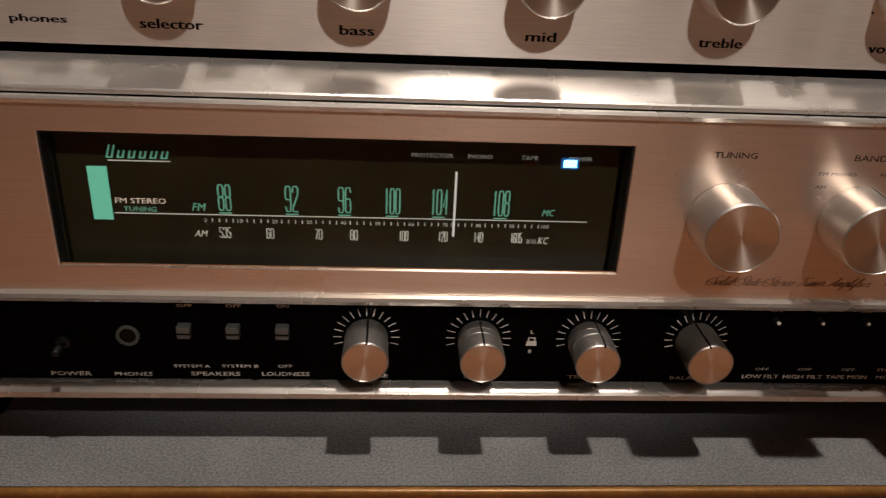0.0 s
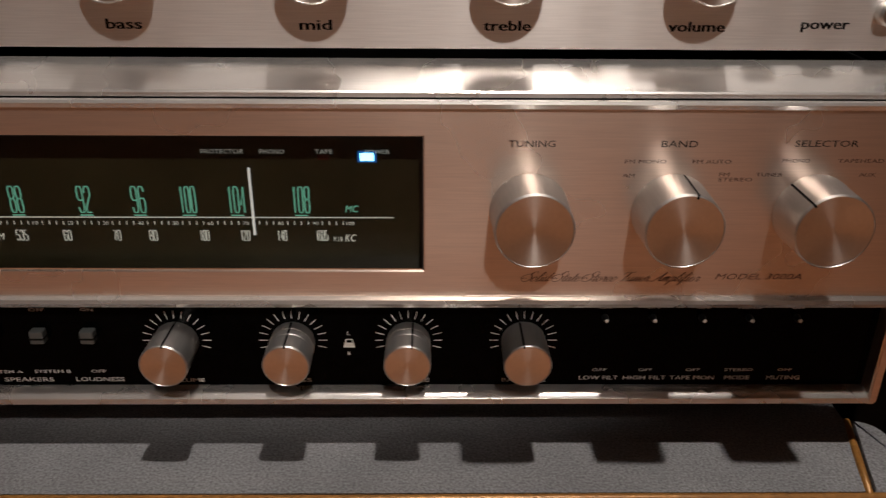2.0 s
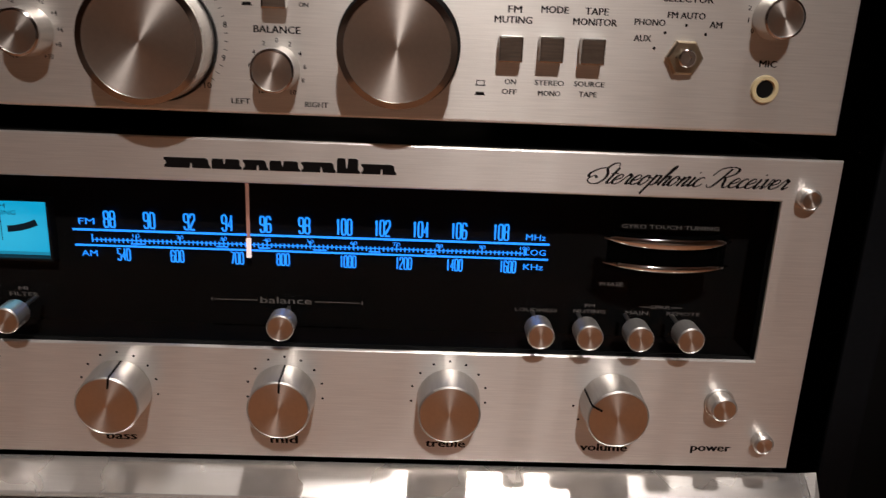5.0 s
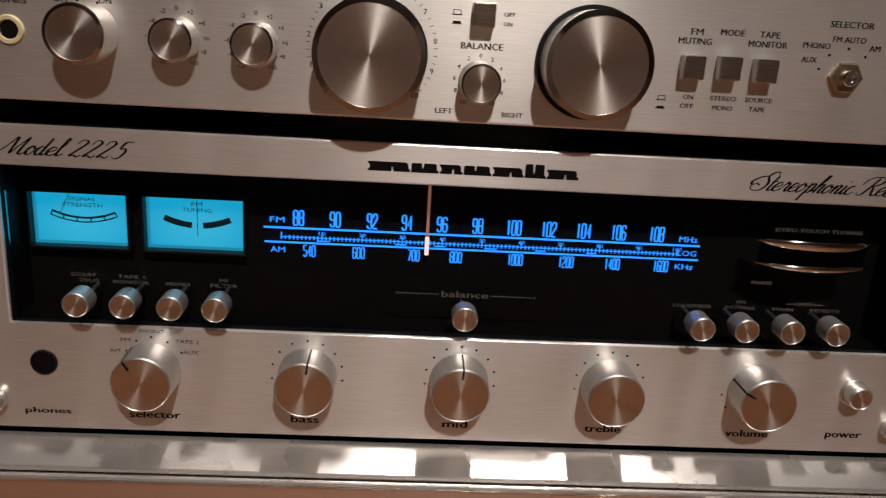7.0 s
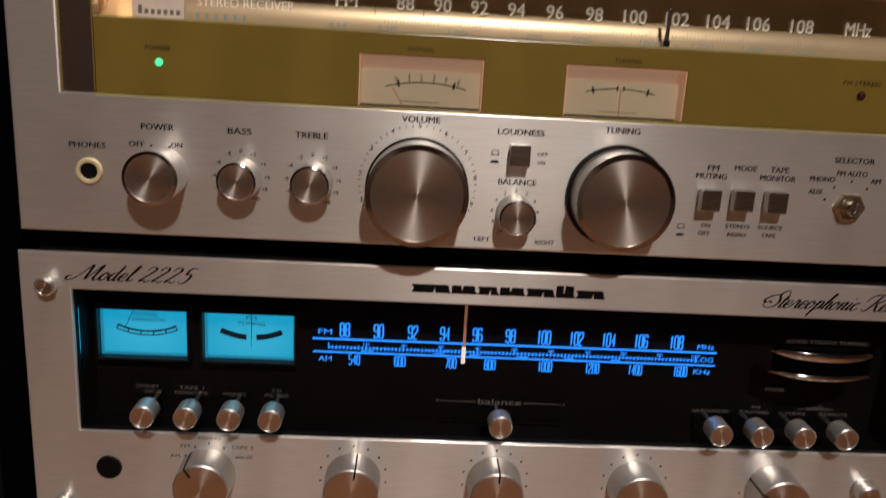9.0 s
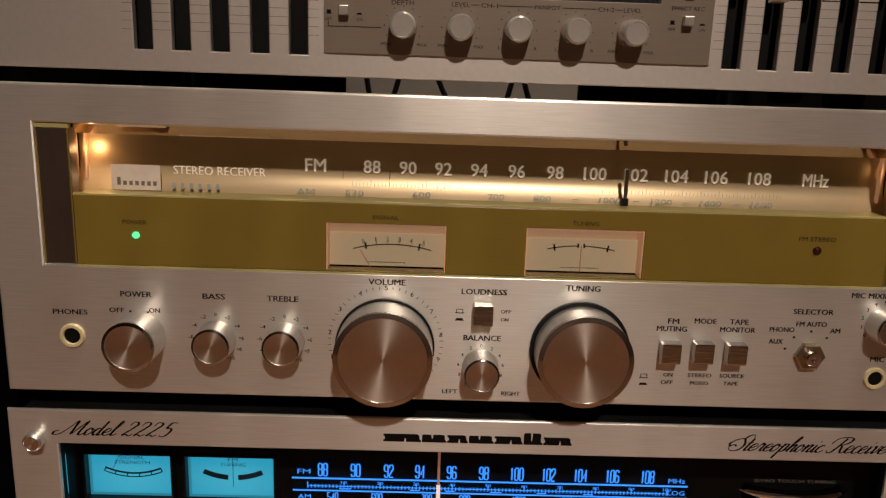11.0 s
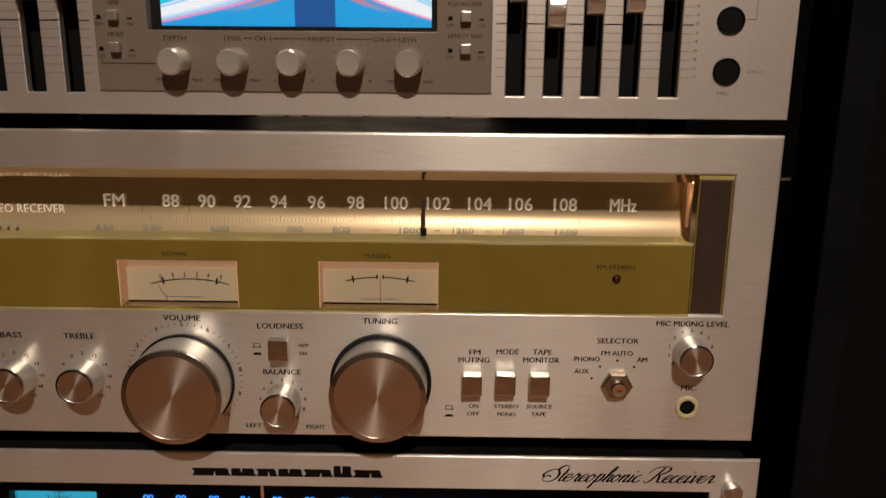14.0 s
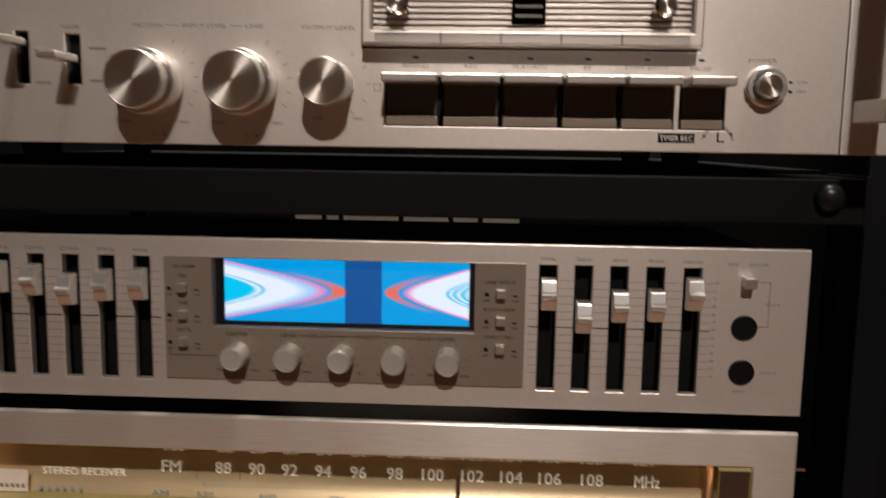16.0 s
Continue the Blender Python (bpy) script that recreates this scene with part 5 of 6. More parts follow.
# lower controls
yt = Y2 - 0.08
for s, x, z, w, h in (("PHONES", -186.7, 1186.2, 15.4, 2.4), ("POWER", -156.8, 1195.3, 13.8, 2.6), ("OFF", -165.8, 1187.6, 6.6, 2.2), ("ON", -148.9, 1187.8, 4.8, 2.2), ("BASS", -122.0, 1195.2, 10.0, 2.6), ("TREBLE", -91.2, 1195.0, 14.0, 2.6), ("VOLUME", -44.3, 1204.2, 16.6, 2.7), ("LOUDNESS", -0.4, 1200.9, 20.4, 2.6), ("BALANCE", -0.4, 1178.9, 17.0, 2.6), ("TUNING", 44.2, 1203.8, 15.4, 2.7), ("FM", 86.7, 1189.6, 5.0, 2.5), ("MUTING", 86.3, 1185.9, 13.8, 2.5), ("MODE", 101.4, 1190.0, 10.0, 2.5), ("TAPE", 116.9, 1190.0, 8.6, 2.5), ("MONITOR", 116.6, 1186.2, 16.2, 2.5), ("ON", 86.6, 1163.4, 4.2, 1.9), ("OFF", 86.4, 1159.7, 5.6, 1.9), ("STEREO", 101.4, 1163.5, 11.0, 1.9), ("MONO", 101.6, 1159.6, 8.4, 1.9), ("SOURCE", 116.5, 1163.6, 11.4, 1.9), ("TAPE", 116.3, 1159.8, 6.8, 1.9), ("SELECTOR", 150.4, 1195.8, 18.4, 2.5), ("PHONO", 137.0, 1187.0, 11.4, 2.3), ("FM AUTO", 150.3, 1189.9, 14.0, 2.3), ("AM", 161.6, 1187.0, 4.6, 2.3), ("AUX", 134.8, 1181.2, 6.4, 2.3), ("MIC MIXING LEVEL", 182.8, 1204.2, 32, 2.5), ("MIC", 183.4, 1173.7, 6.6, 2.5), ("LEFT", -14.4, 1152.4, 7.0, 2.0), ("RIGHT", 14.0, 1152.0, 8.6, 2.0), ("OFF", 9.8, 1191.8, 4.6, 1.6), ("ON", 9.4, 1188.0, 3.4, 1.6)):
    lettering(s, x, z, w, h, yt, INK, rb, bold=0.06)
dots(150.6, 1175.0, 11.4, (-76, -42, 0, 42), yt, rb, size=0.6)
bars([(-160.2, -159.2, 1186.6, 1187.6), (-152.4, -151.4, 1186.4, 1187.4)], yt, INK, rb)
for x, z in ((-11.2, 1189.6), (75.4, 1160.6)):
    bars([(x - 2.0, x + 2.0, z + 0.9, z + 1.3), (x - 1.6, x - 1.25, z + 0.9, z + 3.0), (x + 1.25, x + 1.6, z + 0.9, z + 3.0), (x - 1.6, x + 1.6, z + 2.7, z + 3.0), (x - 2.0, x + 2.0, z - 2.6, z - 2.2), (x - 1.6, x + 1.6, z - 2.2, z - 1.4)], yt, INK, rb, "push_symbol")


def ring_numbers(items, x, z, r, size, parent):
    for s, a in items:
        lettering(s, x + r * math.sin(radians(a)), z + r * math.cos(radians(a)), size * (0.22 if s == "1" else 0.62 * len(s)), size, yt, INK, parent, name="scale_number", bold=0.03)


tone = (("0", 0), ("+2", 28), ("+4", 58), ("+6", 88), ("+8", 116), ("+10", 146), ("-2", -28), ("-4", -58), ("-6", -88), ("-8", -116), ("-10", -146))
ring_numbers(tone, -121.6, 1175.4, 11.4, 1.8, rb)
ring_numbers(tone, -90.6, 1175.4, 11.4, 1.8, rb)
ring_numbers([(str(k), -135 + 27 * k) for k in range(11)], -44.6, 1175.9, 25.6, 2.2, rb)
spokes(-44.6, 1175.9, 24.9, 26.3, [-135 + 6.75 * k for k in range(41) if k % 4], 0.25, yt, INK, rb)
ring_numbers((("0", 0), ("2", 28), ("4", 56), ("6", 84), ("8", 112), ("10", 145), ("2", -28), ("4", -56), ("6", -84), ("8", -112), ("10", -145)), -0.6, 1164.8, 10.3, 1.7, rb)
ring_numbers([(str(k), -130 + 26 * k) for k in range(11)], 182.8, 1191.6, 9.6, 1.7, rb)
knob(rb, "power_knob", -156.2, 1175.4, Y2, -16.0, 11.4, 56, 0.0, None, flare=0.5, chamfer=1.4, ring=1.3)
knob(rb, "bass_knob", -121.6, 1174.8, Y2, -11.6, 8.3, 48, 0.0, None, flare=0.8, chamfer=0.9, ring=0.8)
knob(rb, "treble_knob", -90.6, 1174.8, Y2, -11.6, 8.3, 48, 0.0, None, flare=0.8, chamfer=0.9, ring=0.8)
knob(rb, "volume_knob", -44.8, 1173.8, Y2, -19.6, 21.8, 96, 0.0, None, flare=0.0, chamfer=2.2, ring=2.2)
part("shadow_gap_ring", revolve(-44.8, 1173.8, [(22.7, Y2), (22.7, Y2 - 1.6), (21.4, Y2 - 1.7)], 96), BLACK_METAL, rb)
knob(rb, "balance_knob", -0.6, 1164.8, Y2, -12.2, 7.9, 48, 0.0, None, flare=0.6, chamfer=0.8, ring=0.7)
knob(rb, "tuning_knob", 44.4, 1174.8, Y2, -18.6, 21.1, 96, 0.0, None, flare=0.0, chamfer=2.2, ring=2.2)
part("shadow_gap_ring", revolve(44.4, 1174.8, [(22.9, Y2), (22.9, Y2 - 2.0), (20.9, Y2 - 2.1)], 96), BLACK_METAL, rb)
knob(rb, "mic_level_knob", 182.9, 1190.4, Y2, -11.0, 7.3, 40, 0.0, None, flare=0.8, chamfer=0.8, ring=0.6)
socket(rb, "headphone_socket", -186.4, 1174.9, Y2, 3.6, 5.7, IVORY, "ivory ringed headphone socket")
socket(rb, "microphone_socket", 183.4, 1164.3, Y2, 3.3, 5.3, IVORY, "ivory ringed microphone socket")
for nm, x, z in (("loudness_button", -0.7, 1191.0), ("muting_button", 85.6, 1175.4), ("mode_button", 100.6, 1175.8), ("monitor_button", 115.8, 1175.6)):
    part(nm, box(x - 4.4, x + 4.4, Y2 - 6.0, Y2, z - 4.6, z + 4.9, 0.6), BRUSHED_KEY, rb, "square chrome push button")
nut = part("selector_nut", revolve(150.9, 1174.8, [(7.0, Y2), (7.0, Y2 - 2.2), (6.2, Y2 - 2.8), (3.6, Y2 - 2.8), (3.4, Y2 - 1.8)], 6), BRASS_NUT, rb, "bare hexagonal selector nut without its knob")
part("shaft", revolve(150.9, 1174.8, [(3.3, Y2 - 1), (3.3, Y2 - 5.5), (2.8, Y2 - 6.0), (1.4, Y2 - 6.0), (1.3, Y2 - 5.2), (0, Y2 - 5.1)], 24), CHROME, nut, smooth=40)
part("side_tab", box(214.3, 221.0, Y2 + 6, Y2 + 8, 1267.6, 1269.0), CHROME, rb)

# ---- graphic equaliser ----
eq = thing("graphic_equalizer", 0, 0, 1287, "silver graphic equalizer with lit swirl display and sliders", "equalizer", "stacked hi-fi units")
Y3 = 5.0
SLOTS = [(-149.6, 1349.5), (-133.6, 1348.5), (-117.2, 1344.5), (-100.4, 1346.8), (-84.0, 1347.6), (101.6, 1347.4), (117.4, 1337.4), (133.2, 1342.6), (149.2, 1343.4), (165.6, 1348.8)]
part("cabinet", box(-212, 212, 18, 157, 1296, 1364, 1.0), BLACK_METAL, eq)
for x in (-180, 180):
    for y in (60, 130):
        bm = bmesh.new()
        bmesh.ops.create_cone(bm, cap_ends=True, segments=20, radius1=0.009, radius2=0.011, depth=0.012, matrix=Matrix.Translation((x / 1000, y / 1000, 1.2895)))
        part("foot", bm, BLACK_MATT, eq)
part("face_plate", plate(-219.5, 216.8, 1293.4, 1369.2, Y3, Y3 + 4, [(x - 3.9, x + 3.9, 1302.4, 1360.0) for x, z in SLOTS] + [(-51.0, 68.8, 1328.2, 1360.0)], 0.5), SATIN, eq, "satin silver face plate")
part("slot_backing", box(-160, 175, Y3 + 9, Y3 + 10, 1298, 1364), BLACK_MATT, eq)
ys = Y3 - 0.06
part("centre_plate", plate(-73.2, 91.6, 1303.4, 1360.6, Y3 - 0.9, Y3 - 0.05, [(-51.0, 68.8, 1328.2, 1360.0)], 0.25), EQ_GREY, eq, "grey centre plate")
yc = Y3 - 1.0
screen = part("display", box(-47.0, 66.4, Y3 + 5.0, Y3 + 5.6, 1330.0, 1359.4), SWIRL, eq, "glowing blue display with white and orange swirls")
part("display_bezel", plate(-51.0, 68.8, 1328.2, 1360.0, Y3 + 4.1, Y3 + 4.8, [(-47.0, 66.4, 1330.0, 1359.4)], 0.0), BLACK_METAL, eq)
part("display_glass", box(-50.9, 68.7, Y3 + 0.6, Y3 + 1.2, 1328.3, 1359.9), GLASS, eq)
# printed lines beside the sliders
lines, zero = [], []
for group in (SLOTS[:5], SLOTS[5:]):
    xs = [group[0][0] - 8.5] + [v for x, z in group for v in (x - 4.1, x + 4.1)] + [group[-1][0] + 8.5]
    for k in range(13):
        z = 1310.5 + 3.55 * k
        for a, b in zip(xs[0::2], xs[1::2]):
            lines.append((a, b, z - 0.1, z + 0.1))
    zero += [(a, b, 1331.5, 1332.0) for a, b in zip(xs[0::2], xs[1::2])]
bars(zero, ys, INK, eq, "zero_line")
bars(lines, ys, INK_GREY, eq, "level_scale")
for (x, z), s in zip(SLOTS, ("60Hz", "125Hz", "250Hz", "500Hz", "1kHz", "1kHz", "2kHz", "4kHz", "8kHz", "16kHz")):
    lettering(s, x, 1362.9, 1.7 * len(s), 1.7, ys, INK_GREY, eq, name="band_label")
    cap = bmesh.new()
    outline = [(Y3 - 0.4, z - 7.4), (Y3 - 5.6, z - 7.0), (Y3 - 6.4, z - 6.2), (Y3 - 7.6, z - 1.6), (Y3 - 9.6, z - 0.9), (Y3 - 9.6, z + 0.9), (Y3 - 7.6, z + 1.6), (Y3 - 6.4, z + 6.2), (Y3 - 5.6, z + 7.0), (Y3 - 0.4, z + 7.4)]
    sides = [[cap.verts.new((q / 1000, p / 1000, r / 1000)) for p, r in outline] for q in (x - 3.3, x + 3.3)]
    for row in sides:
        cap.faces.new(row)
    for k in range(len(outline)):
        cap.faces.new((sides[0][k], sides[0][(k + 1) % 10], sides[1][(k + 1) % 10], sides[1][k]))
    bmesh.ops.bevel(cap, geom=cap.edges[:], offset=0.0003, segments=1, affect="EDGES")
    cap = part("slider_knob", cap, SLIDER, eq, "polished metal slider knob with a ridge")
    part("slider_stem", box(x - 1.0, x + 1.0, Y3 - 0.5, Y3 + 8.8, z - 2.5, z + 2.5), BLACK_METAL, cap)
for k in range(13):
    lettering(("+dB", "12", "10", "8", "6", "4", "0", "2", "4", "6", "8", "10", "12")[k], 175.6, 1353.6 - 3.55 * k, 3.0 if k == 0 else 1.6, 1.3, ys, INK_GREY, eq, name="scale_number")
for s, x, w in (("DEPTH", -40.0, 9.4), ("LEVEL", -15.6, 7.6), ("CH-1", -3.5, 7.0), ("PANPOT", 21.0, 11.0), ("CH-2", 45.8, 7.0), ("LEVEL", 57.0, 7.6)):
    lettering(s, x, 1325.0, w, 1.8, yc, INK, eq)
bars([(-11.2, -7.8, 1324.9, 1325.2), (0.6, 14.8, 1324.9, 1325.2), (27.2, 41.6, 1324.9, 1325.2), (49.8, 52.6, 1324.9, 1325.2)], yc, INK, eq)
for x in (-39.6, -15.4, 8.8, 33.0, 57.2):
    knob(eq, "effect_knob", x, 1315.6, Y3 - 0.9, -6.5, 5.4, 40, 0.0, None, flare=0.5, chamfer=0.9, side=WHITE_KNOB, face=WHITE_KNOB)
    dots(x, 1315.6, 8.0, (-120, -90, -60, -30, 0, 30, 60, 90, 120), yc, eq, size=0.25)
    lettering("MIN" if x not in (8.8, 33.0) else "L", x - 7.4, 1308.0, 4.0 if x not in (8.8, 33.0) else 1.0, 1.3, yc, INK, eq)
    lettering("MAX" if x not in (8.8, 33.0) else "R", x + 8.0, 1308.0, 4.2 if x not in (8.8, 33.0) else 1.2, 1.3, yc, INK, eq)
for x, rows in ((-64.6, (1346.2, 1333.8, 1321.0)), (80.7, (1346.8, 1334.3, 1321.4))):
    for z in rows:
        s = part("push_switch", box(x - 2.1, x + 2.1, Y3 - 4.2, Y3 - 0.9, z - 2.0, z + 2.1, 0.4), KNOB, eq, "small square push switch")
        bars([(x - 7.6, x - 5.2, z - 1.5, z - 1.2), (x - 7.3, x - 5.5, z - 1.2, z + 0.2), (x + 5.2, x + 7.6, z - 1.5, z - 1.2), (x + 5.4, x + 7.4, z - 1.2, z - 0.8)], yc, INK, eq, "push_symbol")
        lettering("OFF", x - 6.6, z - 3.4, 3.2, 1.2, yc, INK, eq)
        lettering("ON", x + 6.4, z - 3.4, 2.6, 1.2, yc, INK, eq)
for s, x, z, w in (("REVERB", -63.6, 1356.0, 10.0), ("MIC", -64.4, 1351.6, 3.6), ("LINE", -64.4, 1339.0, 4.4), ("MODE", -64.4, 1326.4, 6.4), ("LINE INPUT", 80.3, 1351.8, 14), ("EQUALIZER", 80.3, 1339.2, 14), ("EFFECT REC", 80.5, 1326.6, 14)):
    lettering(s, x, z, w, 1.6, yc, INK, eq)
bars([(-71.4, -71.1, 1314.6, 1317.0), (-71.4, -49.0, 1314.4, 1314.7)], yc, INK, eq)
lettering("MIX", 183.0, 1362.0, 4.2, 1.4, ys, INK_GREY, eq)
lettering("CENTER", 194.0, 1362.0, 8.6, 1.4, ys, INK_GREY, eq)
part("mic_switch", box(187.0, 192.0, Y3 - 6.0, Y3, 1352.0, 1357.0, 0.6), KNOB, eq, "small square push switch")
bars([(192.6, 199.6, 1354.2, 1354.5), (199.4, 199.7, 1334.2, 1354.5), (194.6, 199.7, 1334.0, 1334.3)], ys, INK_GREY, eq)
lettering("CH-2", 201.0, 1344.4, 6.4, 1.3, ys, INK_GREY, eq)
lettering("CH-1", 201.0, 1313.2, 6.4, 1.3, ys, INK_GREY, eq)
lettering("MIC", 188.6, 1304.2, 5.0, 1.6, ys, INK_GREY, eq)
for z in (1333.6, 1313.2):
    socket(eq, "microphone_socket", 189.2, z, Y3, 4.9, 5.7, BLACK_METAL, "black microphone socket")

# ---- cassette deck ----
dk = thing("cassette_deck", 0, 0, 1403, "silver cassette deck with piano keys and side handles", "cassette deck", "stacked hi-fi units")
Y4 = -8.0
part("cabinet", box(-212, 212, 4, 260, 1412, 1548, 1.0), BLACK_METAL, dk)
for x in (-180, 180):
    for y in (100, 230):
        bm = bmesh.new()
        bmesh.ops.create_cone(bm, cap_ends=True, segments=20, radius1=0.009, radius2=0.011, depth=0.0094, matrix=Matrix.Translation((x / 1000, y / 1000, 1.4072)))
        part("foot", bm, BLACK_MATT, dk)
PIANO = [(29.4, 51.8), (53.6, 77.4), (78.8, 102.2), (103.8, 127.0), (128.4, 150.0), (153.0, 170.8)]
part("face_plate", plate(-219, 219.2, 1411.0, 1552, Y4, Y4 + 4, [(29.0, 150.2, 1420.4, 1441.0), (152.6, 171.2, 1420.4, 1441.0), (19.2, 159.6, 1452.4, 1540), (-130.2, -124.4, 1436, 1458), (-108.2, -101.8, 1436, 1457)], 0.5), SATIN, dk, "satin silver face plate")
part("key_well", box(24, 176, 8, 9, 1418, 1446), BLACK_MATT, dk)
for k, (a, b) in enumerate(PIANO):
    key = part("piano_key", box(a, b, Y4 - 17, Y4 + 3, 1437.6, 1441.2, 0.6), KNOB, dk, "silver piano key")
    part("key_front", box(a + 0.6, b - 0.6, Y4 + 1.0, Y4 + 5, 1424.6, 1437.4, 0.3), KEY_DARK, key)
    part("key_sill", box(a + 0.3, b - 0.3, Y4 - 0.5, Y4 + 5, 1420.6, 1424.5, 0.3), EQ_GREY, key)
for s, a, w in (("REWIND", 42.0, 11.0), ("REC", 65.4, 5.6), ("PLAY/REC", 90.0, 14.0), ("FF", 114.0, 3.0), ("STOP EJECT", 138.4, 18.0), ("PAUSE", 160.6, 8.6)):
    lettering(s, a, 1445.4, w, 1.7, Y4 - 0.08, INK_GREY, dk)
    bars([(a - 1.2, a + 1.2, 1448.4, 1449.3)], Y4 - 0.08, INK, dk, "key_mark")
yk = Y4 - 0.08
bars([(144.2, 159.4, 1414.9, 1418.9)], yk, INK, dk, "label_plate")
lettering("TIMER REC", 151.8, 1416.9, 13.6, 2.3, yk - 0.05, INK_WHITE, dk)
for k, s in enumerate("TIMER RECORDING"):
    if s != " ":
        a = -80 + 160 * k / 14
        lettering(s, 169.0 + 6.2 * math.sin(radians(a)), 1415.6 + 6.2 * math.cos(radians(a)), 0.9, 1.3, yk, INK, dk, turn=-a, name="arc_letter")
bars([(168.6, 169.4, 1415.4, 1419.6), (168.6, 171.6, 1415.4, 1416.0)], yk, INK, dk, "clock_mark")
pb = part("power_button", revolve(187.0, 1438.4, [(8.4, Y4), (8.4, Y4 - 2.4), (7.6, Y4 - 3.2), (6.2, Y4 - 3.2), (6.0, Y4 - 2.4)], 40), KNOB, dk, "round power button in a metal collar", smooth=40)
knob(pb, "button_cap", 187.0, 1438.4, Y4 - 2, Y4 - 8, 5.2, 40, chamfer=0.6)
lettering("POWER", 185.6, 1449.0, 11.6, 1.8, yk, INK_GREY, dk)
for z, s in ((1440.4, "ON"), (1436.6, "OFF")):
    bars([(196.6, 198.2, z - 0.5, z + 0.5)], yk, INK, dk)
    lettering(s, 202.0, z, 4.0, 1.3, yk, INK_GREY, dk)
# cassette door with ribs
door = part("cassette_door", plate(20.4, 158.6, 1453.2, 1539, Y4 - 9, Y4 + 3, [(24.4, 154.6, 1458.8, 1535)], 0.8), SATIN, dk, "ribbed cassette door")
part("door_backing", box(24.4, 154.6, Y4 - 3.0, Y4 + 2, 1458.8, 1535), EQ_GREY, door)
rib = bmesh.new()
for k in range(26):
    z = 1459.4 + 2.4 * k
    box(24.6, 154.4, Y4 - 5.0, Y4 - 3.05, z, z + 1.3, 0.2, rib, 1)
part("ribs", rib, SATIN, door)
part("glass_strip", box(26, 153, Y4 - 9.6, Y4 - 9.05, 1454.2, 1457.4), GLASS, door)
for k in range(4):
    part("divider", box(52.6 + 24.4 * k, 53.2 + 24.4 * k, Y4 - 9.9, Y4 - 9.1, 1453.6, 1458), INK_GREY, door)
part("door_label", box(81.6, 95.4, Y4 - 6.4, Y4 - 5.1, 1461.8, 1484, 0.3), BLACK_GLOSS, door, "small black label plate")
bars([(83.0, 94.0, z, z + 1.2) for z in (1464.6, 1468.4, 1474.0)], Y4 - 6.5, INK_DIM, door, "label_bar")
for x in (35.2, 142.6):
    knob(door, "door_screw", x, 1469.0, Y4 - 5, Y4 - 13, 4.6, 32, chamfer=1.2, side=CHROME)
# rotary controls
for nm, x in (("mic_input_knob", -71.0), ("line_input_knob", -30.6)):
    low = knob(dk, nm, x, 1437.2, Y4, -20.0, 13.8, 72, 0.2, None, chamfer=0.6)
    knob(low, "front_knob", x, 1437.2, -20.0, -28.6, 12.1, 64, 0.0, None, chamfer=0.6)
    spokes(x, 1437.6, 18.0, 20.4, [30, 48, 66, 84, 102, 120], 0.3, yk, INK_GREY, dk)
    lettering("MIN", x - 12.0, 1420.6, 4.6, 1.4, yk, INK_GREY, dk)
    lettering("MAX", x + 13.6, 1420.6, 4.8, 1.4, yk, INK_GREY, dk)
    lettering("L   R", x + 3.0, 1415.2, 5.4, 1.4, yk, INK_GREY, dk)
knob(dk, "output_knob", 5.6, 1437.4, Y4, -26.0, 9.7, 56, 0.0, None, flare=0.5, chamfer=0.6)
spokes(8.2, 1437.6, 13.0, 15.0, [30, 60, 90, 120, 150], 0.3, yk, INK_GREY, dk)
lettering("MIN", 0.6, 1423.0, 4.2, 1.4, yk, INK_GREY, dk)
lettering("MAX", 17.6, 1423.0, 4.4, 1.4, yk, INK_GREY, dk)
bars([(24.4, 27.4, 1434.6, 1434.9), (24.4, 27.4, 1437.4, 1437.7), (24.4, 24.7, 1434.6, 1437.7), (27.1, 27.4, 1434.6, 1437.7)], yk, INK_GREY, dk)
lettering("MIC/DIN", -72.0, 1461.0, 12.6, 1.7, yk, INK_GREY, dk)
lettering("INPUT LEVEL", -47.6, 1461.0, 19.0, 1.7, yk, INK_GREY, dk)
lettering("LINE", -26.4, 1461.0, 7.4, 1.7, yk, INK_GREY, dk)
lettering("OUTPUT LEVEL", 5.2, 1460.7, 23.0, 1.7, yk, INK_GREY, dk)
bars([(-64.0, -59.0, 1460.9, 1461.2), (-36.6, -31.6, 1460.9, 1461.2)], yk, INK_GREY, dk)
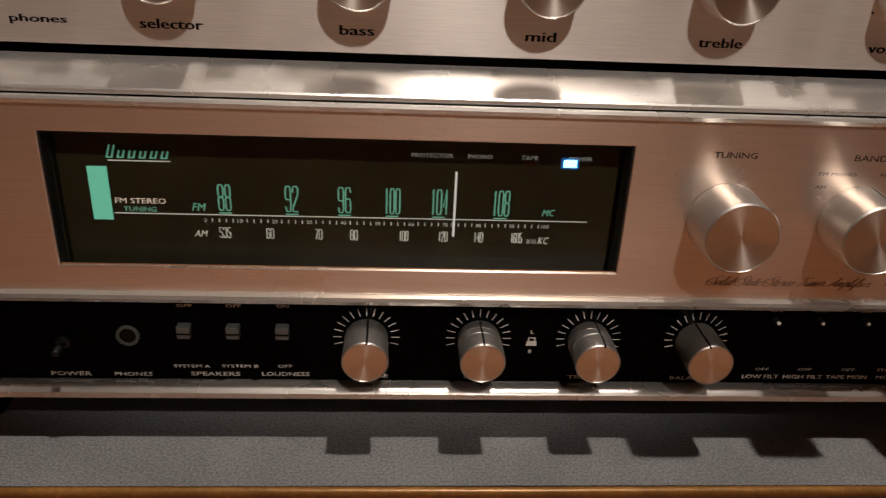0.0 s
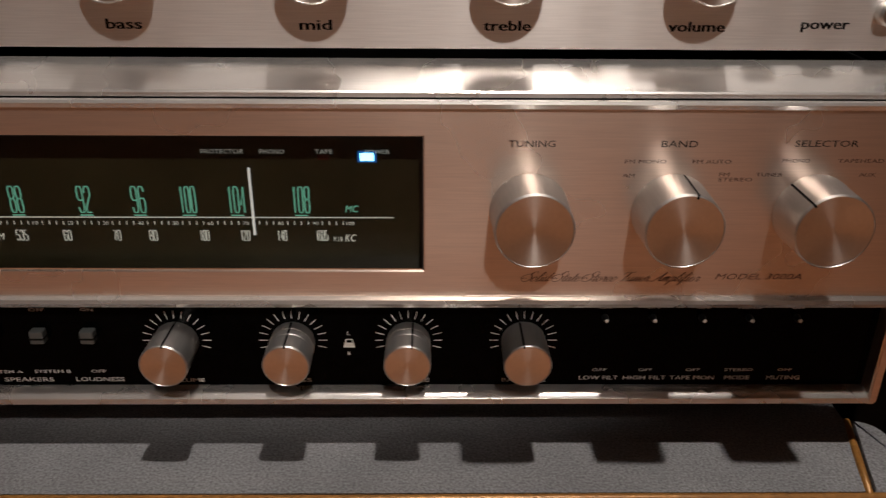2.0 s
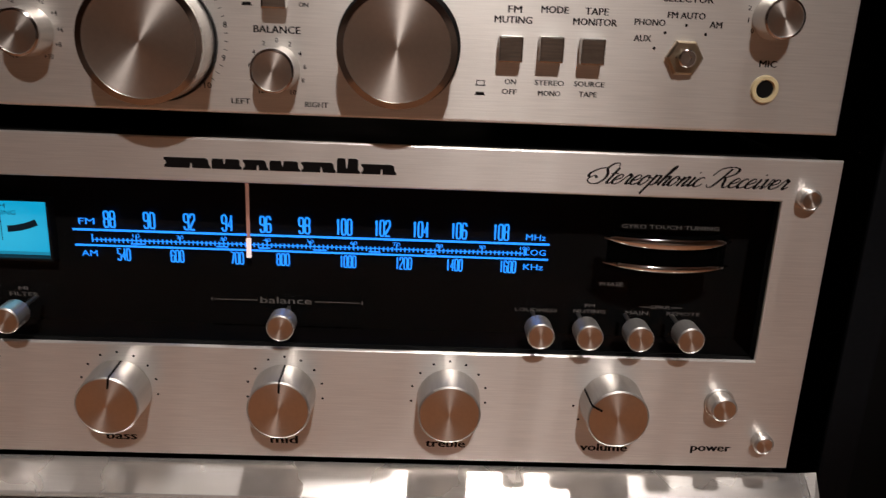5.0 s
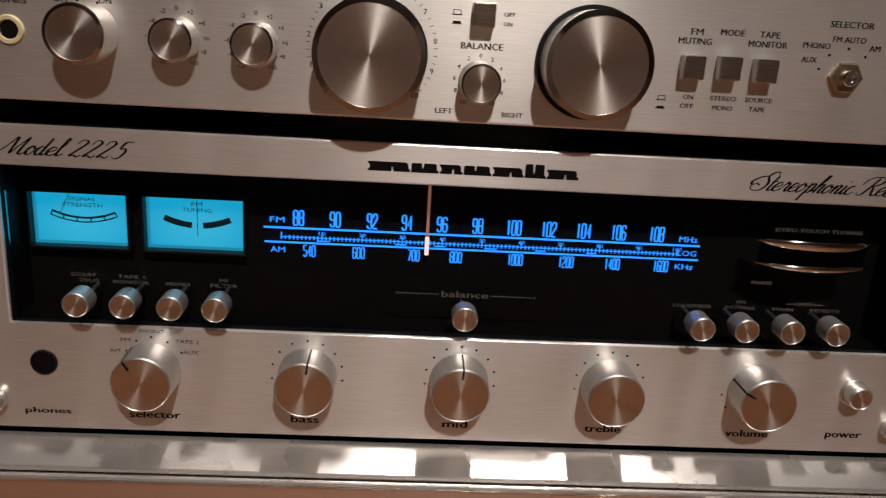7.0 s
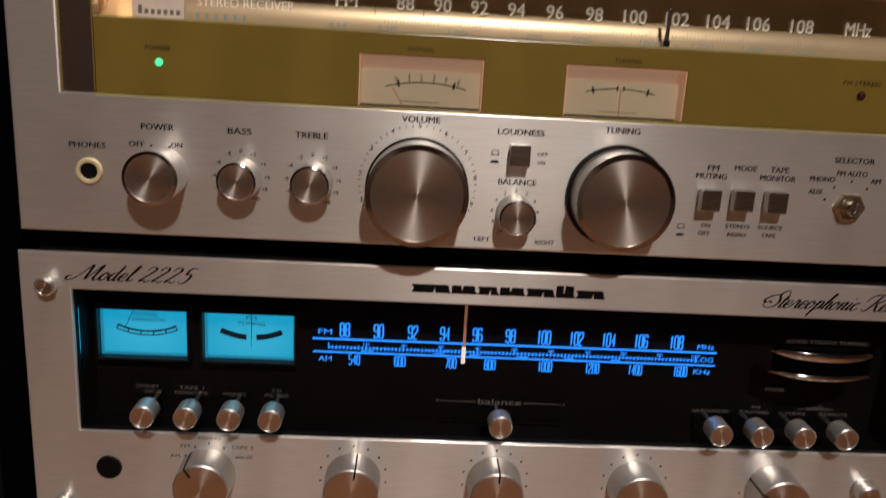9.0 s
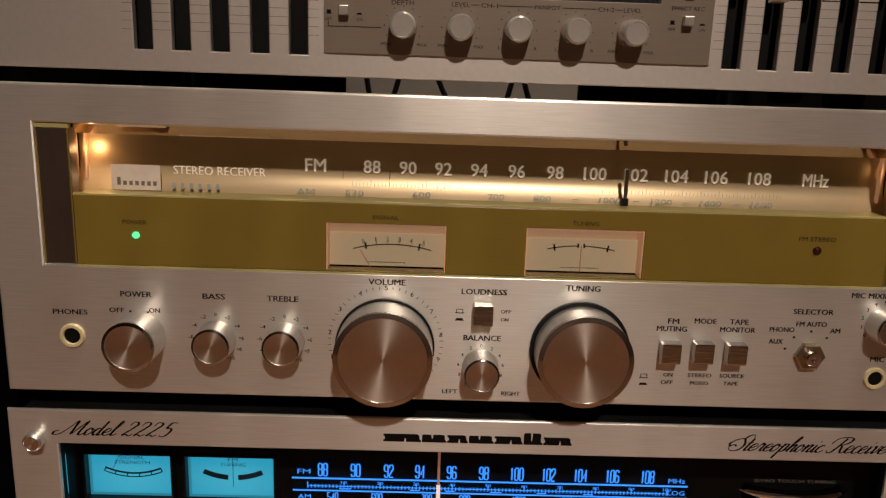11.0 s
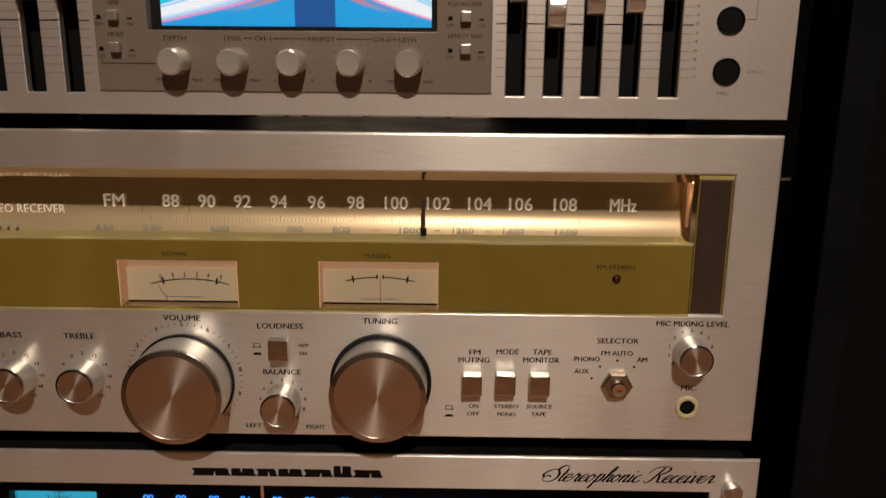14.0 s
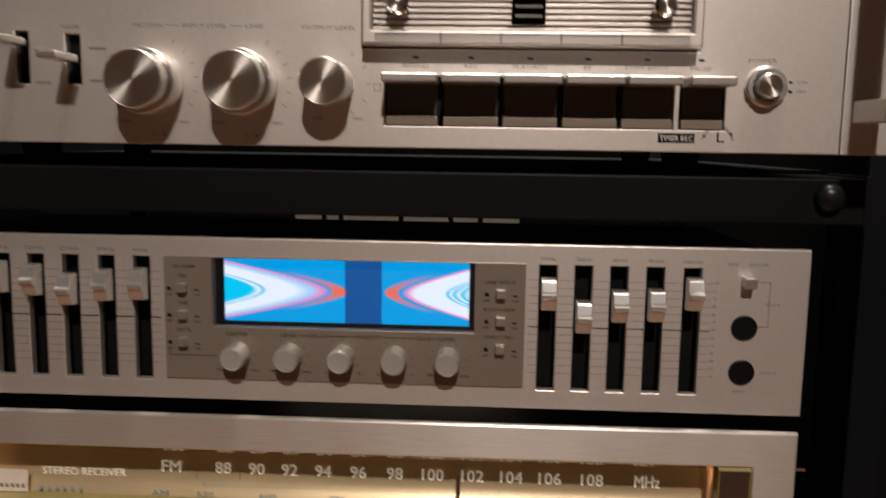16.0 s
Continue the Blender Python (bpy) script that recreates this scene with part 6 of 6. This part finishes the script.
for x, z in ((-127.3, 1453.0), (-105.0, 1446.4)):
    lev = part("lever_switch", box(x - 4.2, x + 4.2, Y4 - 22, Y4 - 4, z - 1.6, z + 1.6, 0.8), KNOB, dk, "satin metal lever switch")
    part("lever_shaft", box(x - 1.6, x + 1.6, Y4 - 4, Y4 + 8, z - 1.4, z + 1.4), BLACK_METAL, lev)
    part("switch_well", box(x - 4.5, x + 4.5, Y4 + 5, Y4 + 6, 1430, 1462), BLACK_MATT, dk)
lettering("NAME", -105.6, 1460.0, 8.0, 1.6, yk, INK_GREY, dk)
for z in (1450.6, 1437.0):
    bars([(-98.0, -90.6, z, z + 1.0)], yk, INK_GREY, dk, "small_print")
    bars([(-121.8, -115.0, z - 1, z)], yk, INK_GREY, dk, "small_print")
bars([(178.0, 187.6, 1475.6, 1478.4)], yk, INK, dk, "label_plate")
# rack ears with handles
for sx in (-1, 1):
    part("rack_ear", box(*sorted((sx * 219.6, sx * 240)), Y4, Y4 + 4, 1411.0, 1552, 0.5), SATIN, dk, "satin silver rack ear")
    h = part("handle", box(*sorted((sx * 223.0, sx * 234.5)), -46, -36, 1424, 1530, 1.2), SATIN, dk, "square silver carrying handle")
    for z in (1424.0, 1521.0):
        part("handle_arm", box(*sorted((sx * 223.2, sx * 234.3)), -35.9, Y4 - 0.1, z, z + 9, 0.8), SATIN, h)

# ---- cables behind the stack ----


def cable(points, r):
    smooth = []
    for (a, b) in zip(points, points[1:]):
        for k in range(6):
            f = k / 6
            f2 = f * f * (3 - 2 * f)
            smooth.append((a[0] + (b[0] - a[0]) * f2, a[1] + (b[1] - a[1]) * f, a[2] + (b[2] - a[2]) * f))
    smooth.append(points[-1])
    ob = tube(smooth, r, "audio_cable", CABLE, None, 8)
    return tagged(ob, "black rubber audio cable hanging behind the units", "cable", "cables behind the rack")


for k, (x, dx) in enumerate(((-86, 3), (-62, -5), (-14, 8), (46, -4), (66, 6))):
    cable([(x, 420, 1395), (x + dx, 440, 1345), (x - dx, 430, 1290), (x + dx * 2, 440, 1230), (x, 425, 1180), (x - dx, 440, 1120)], 2.6)
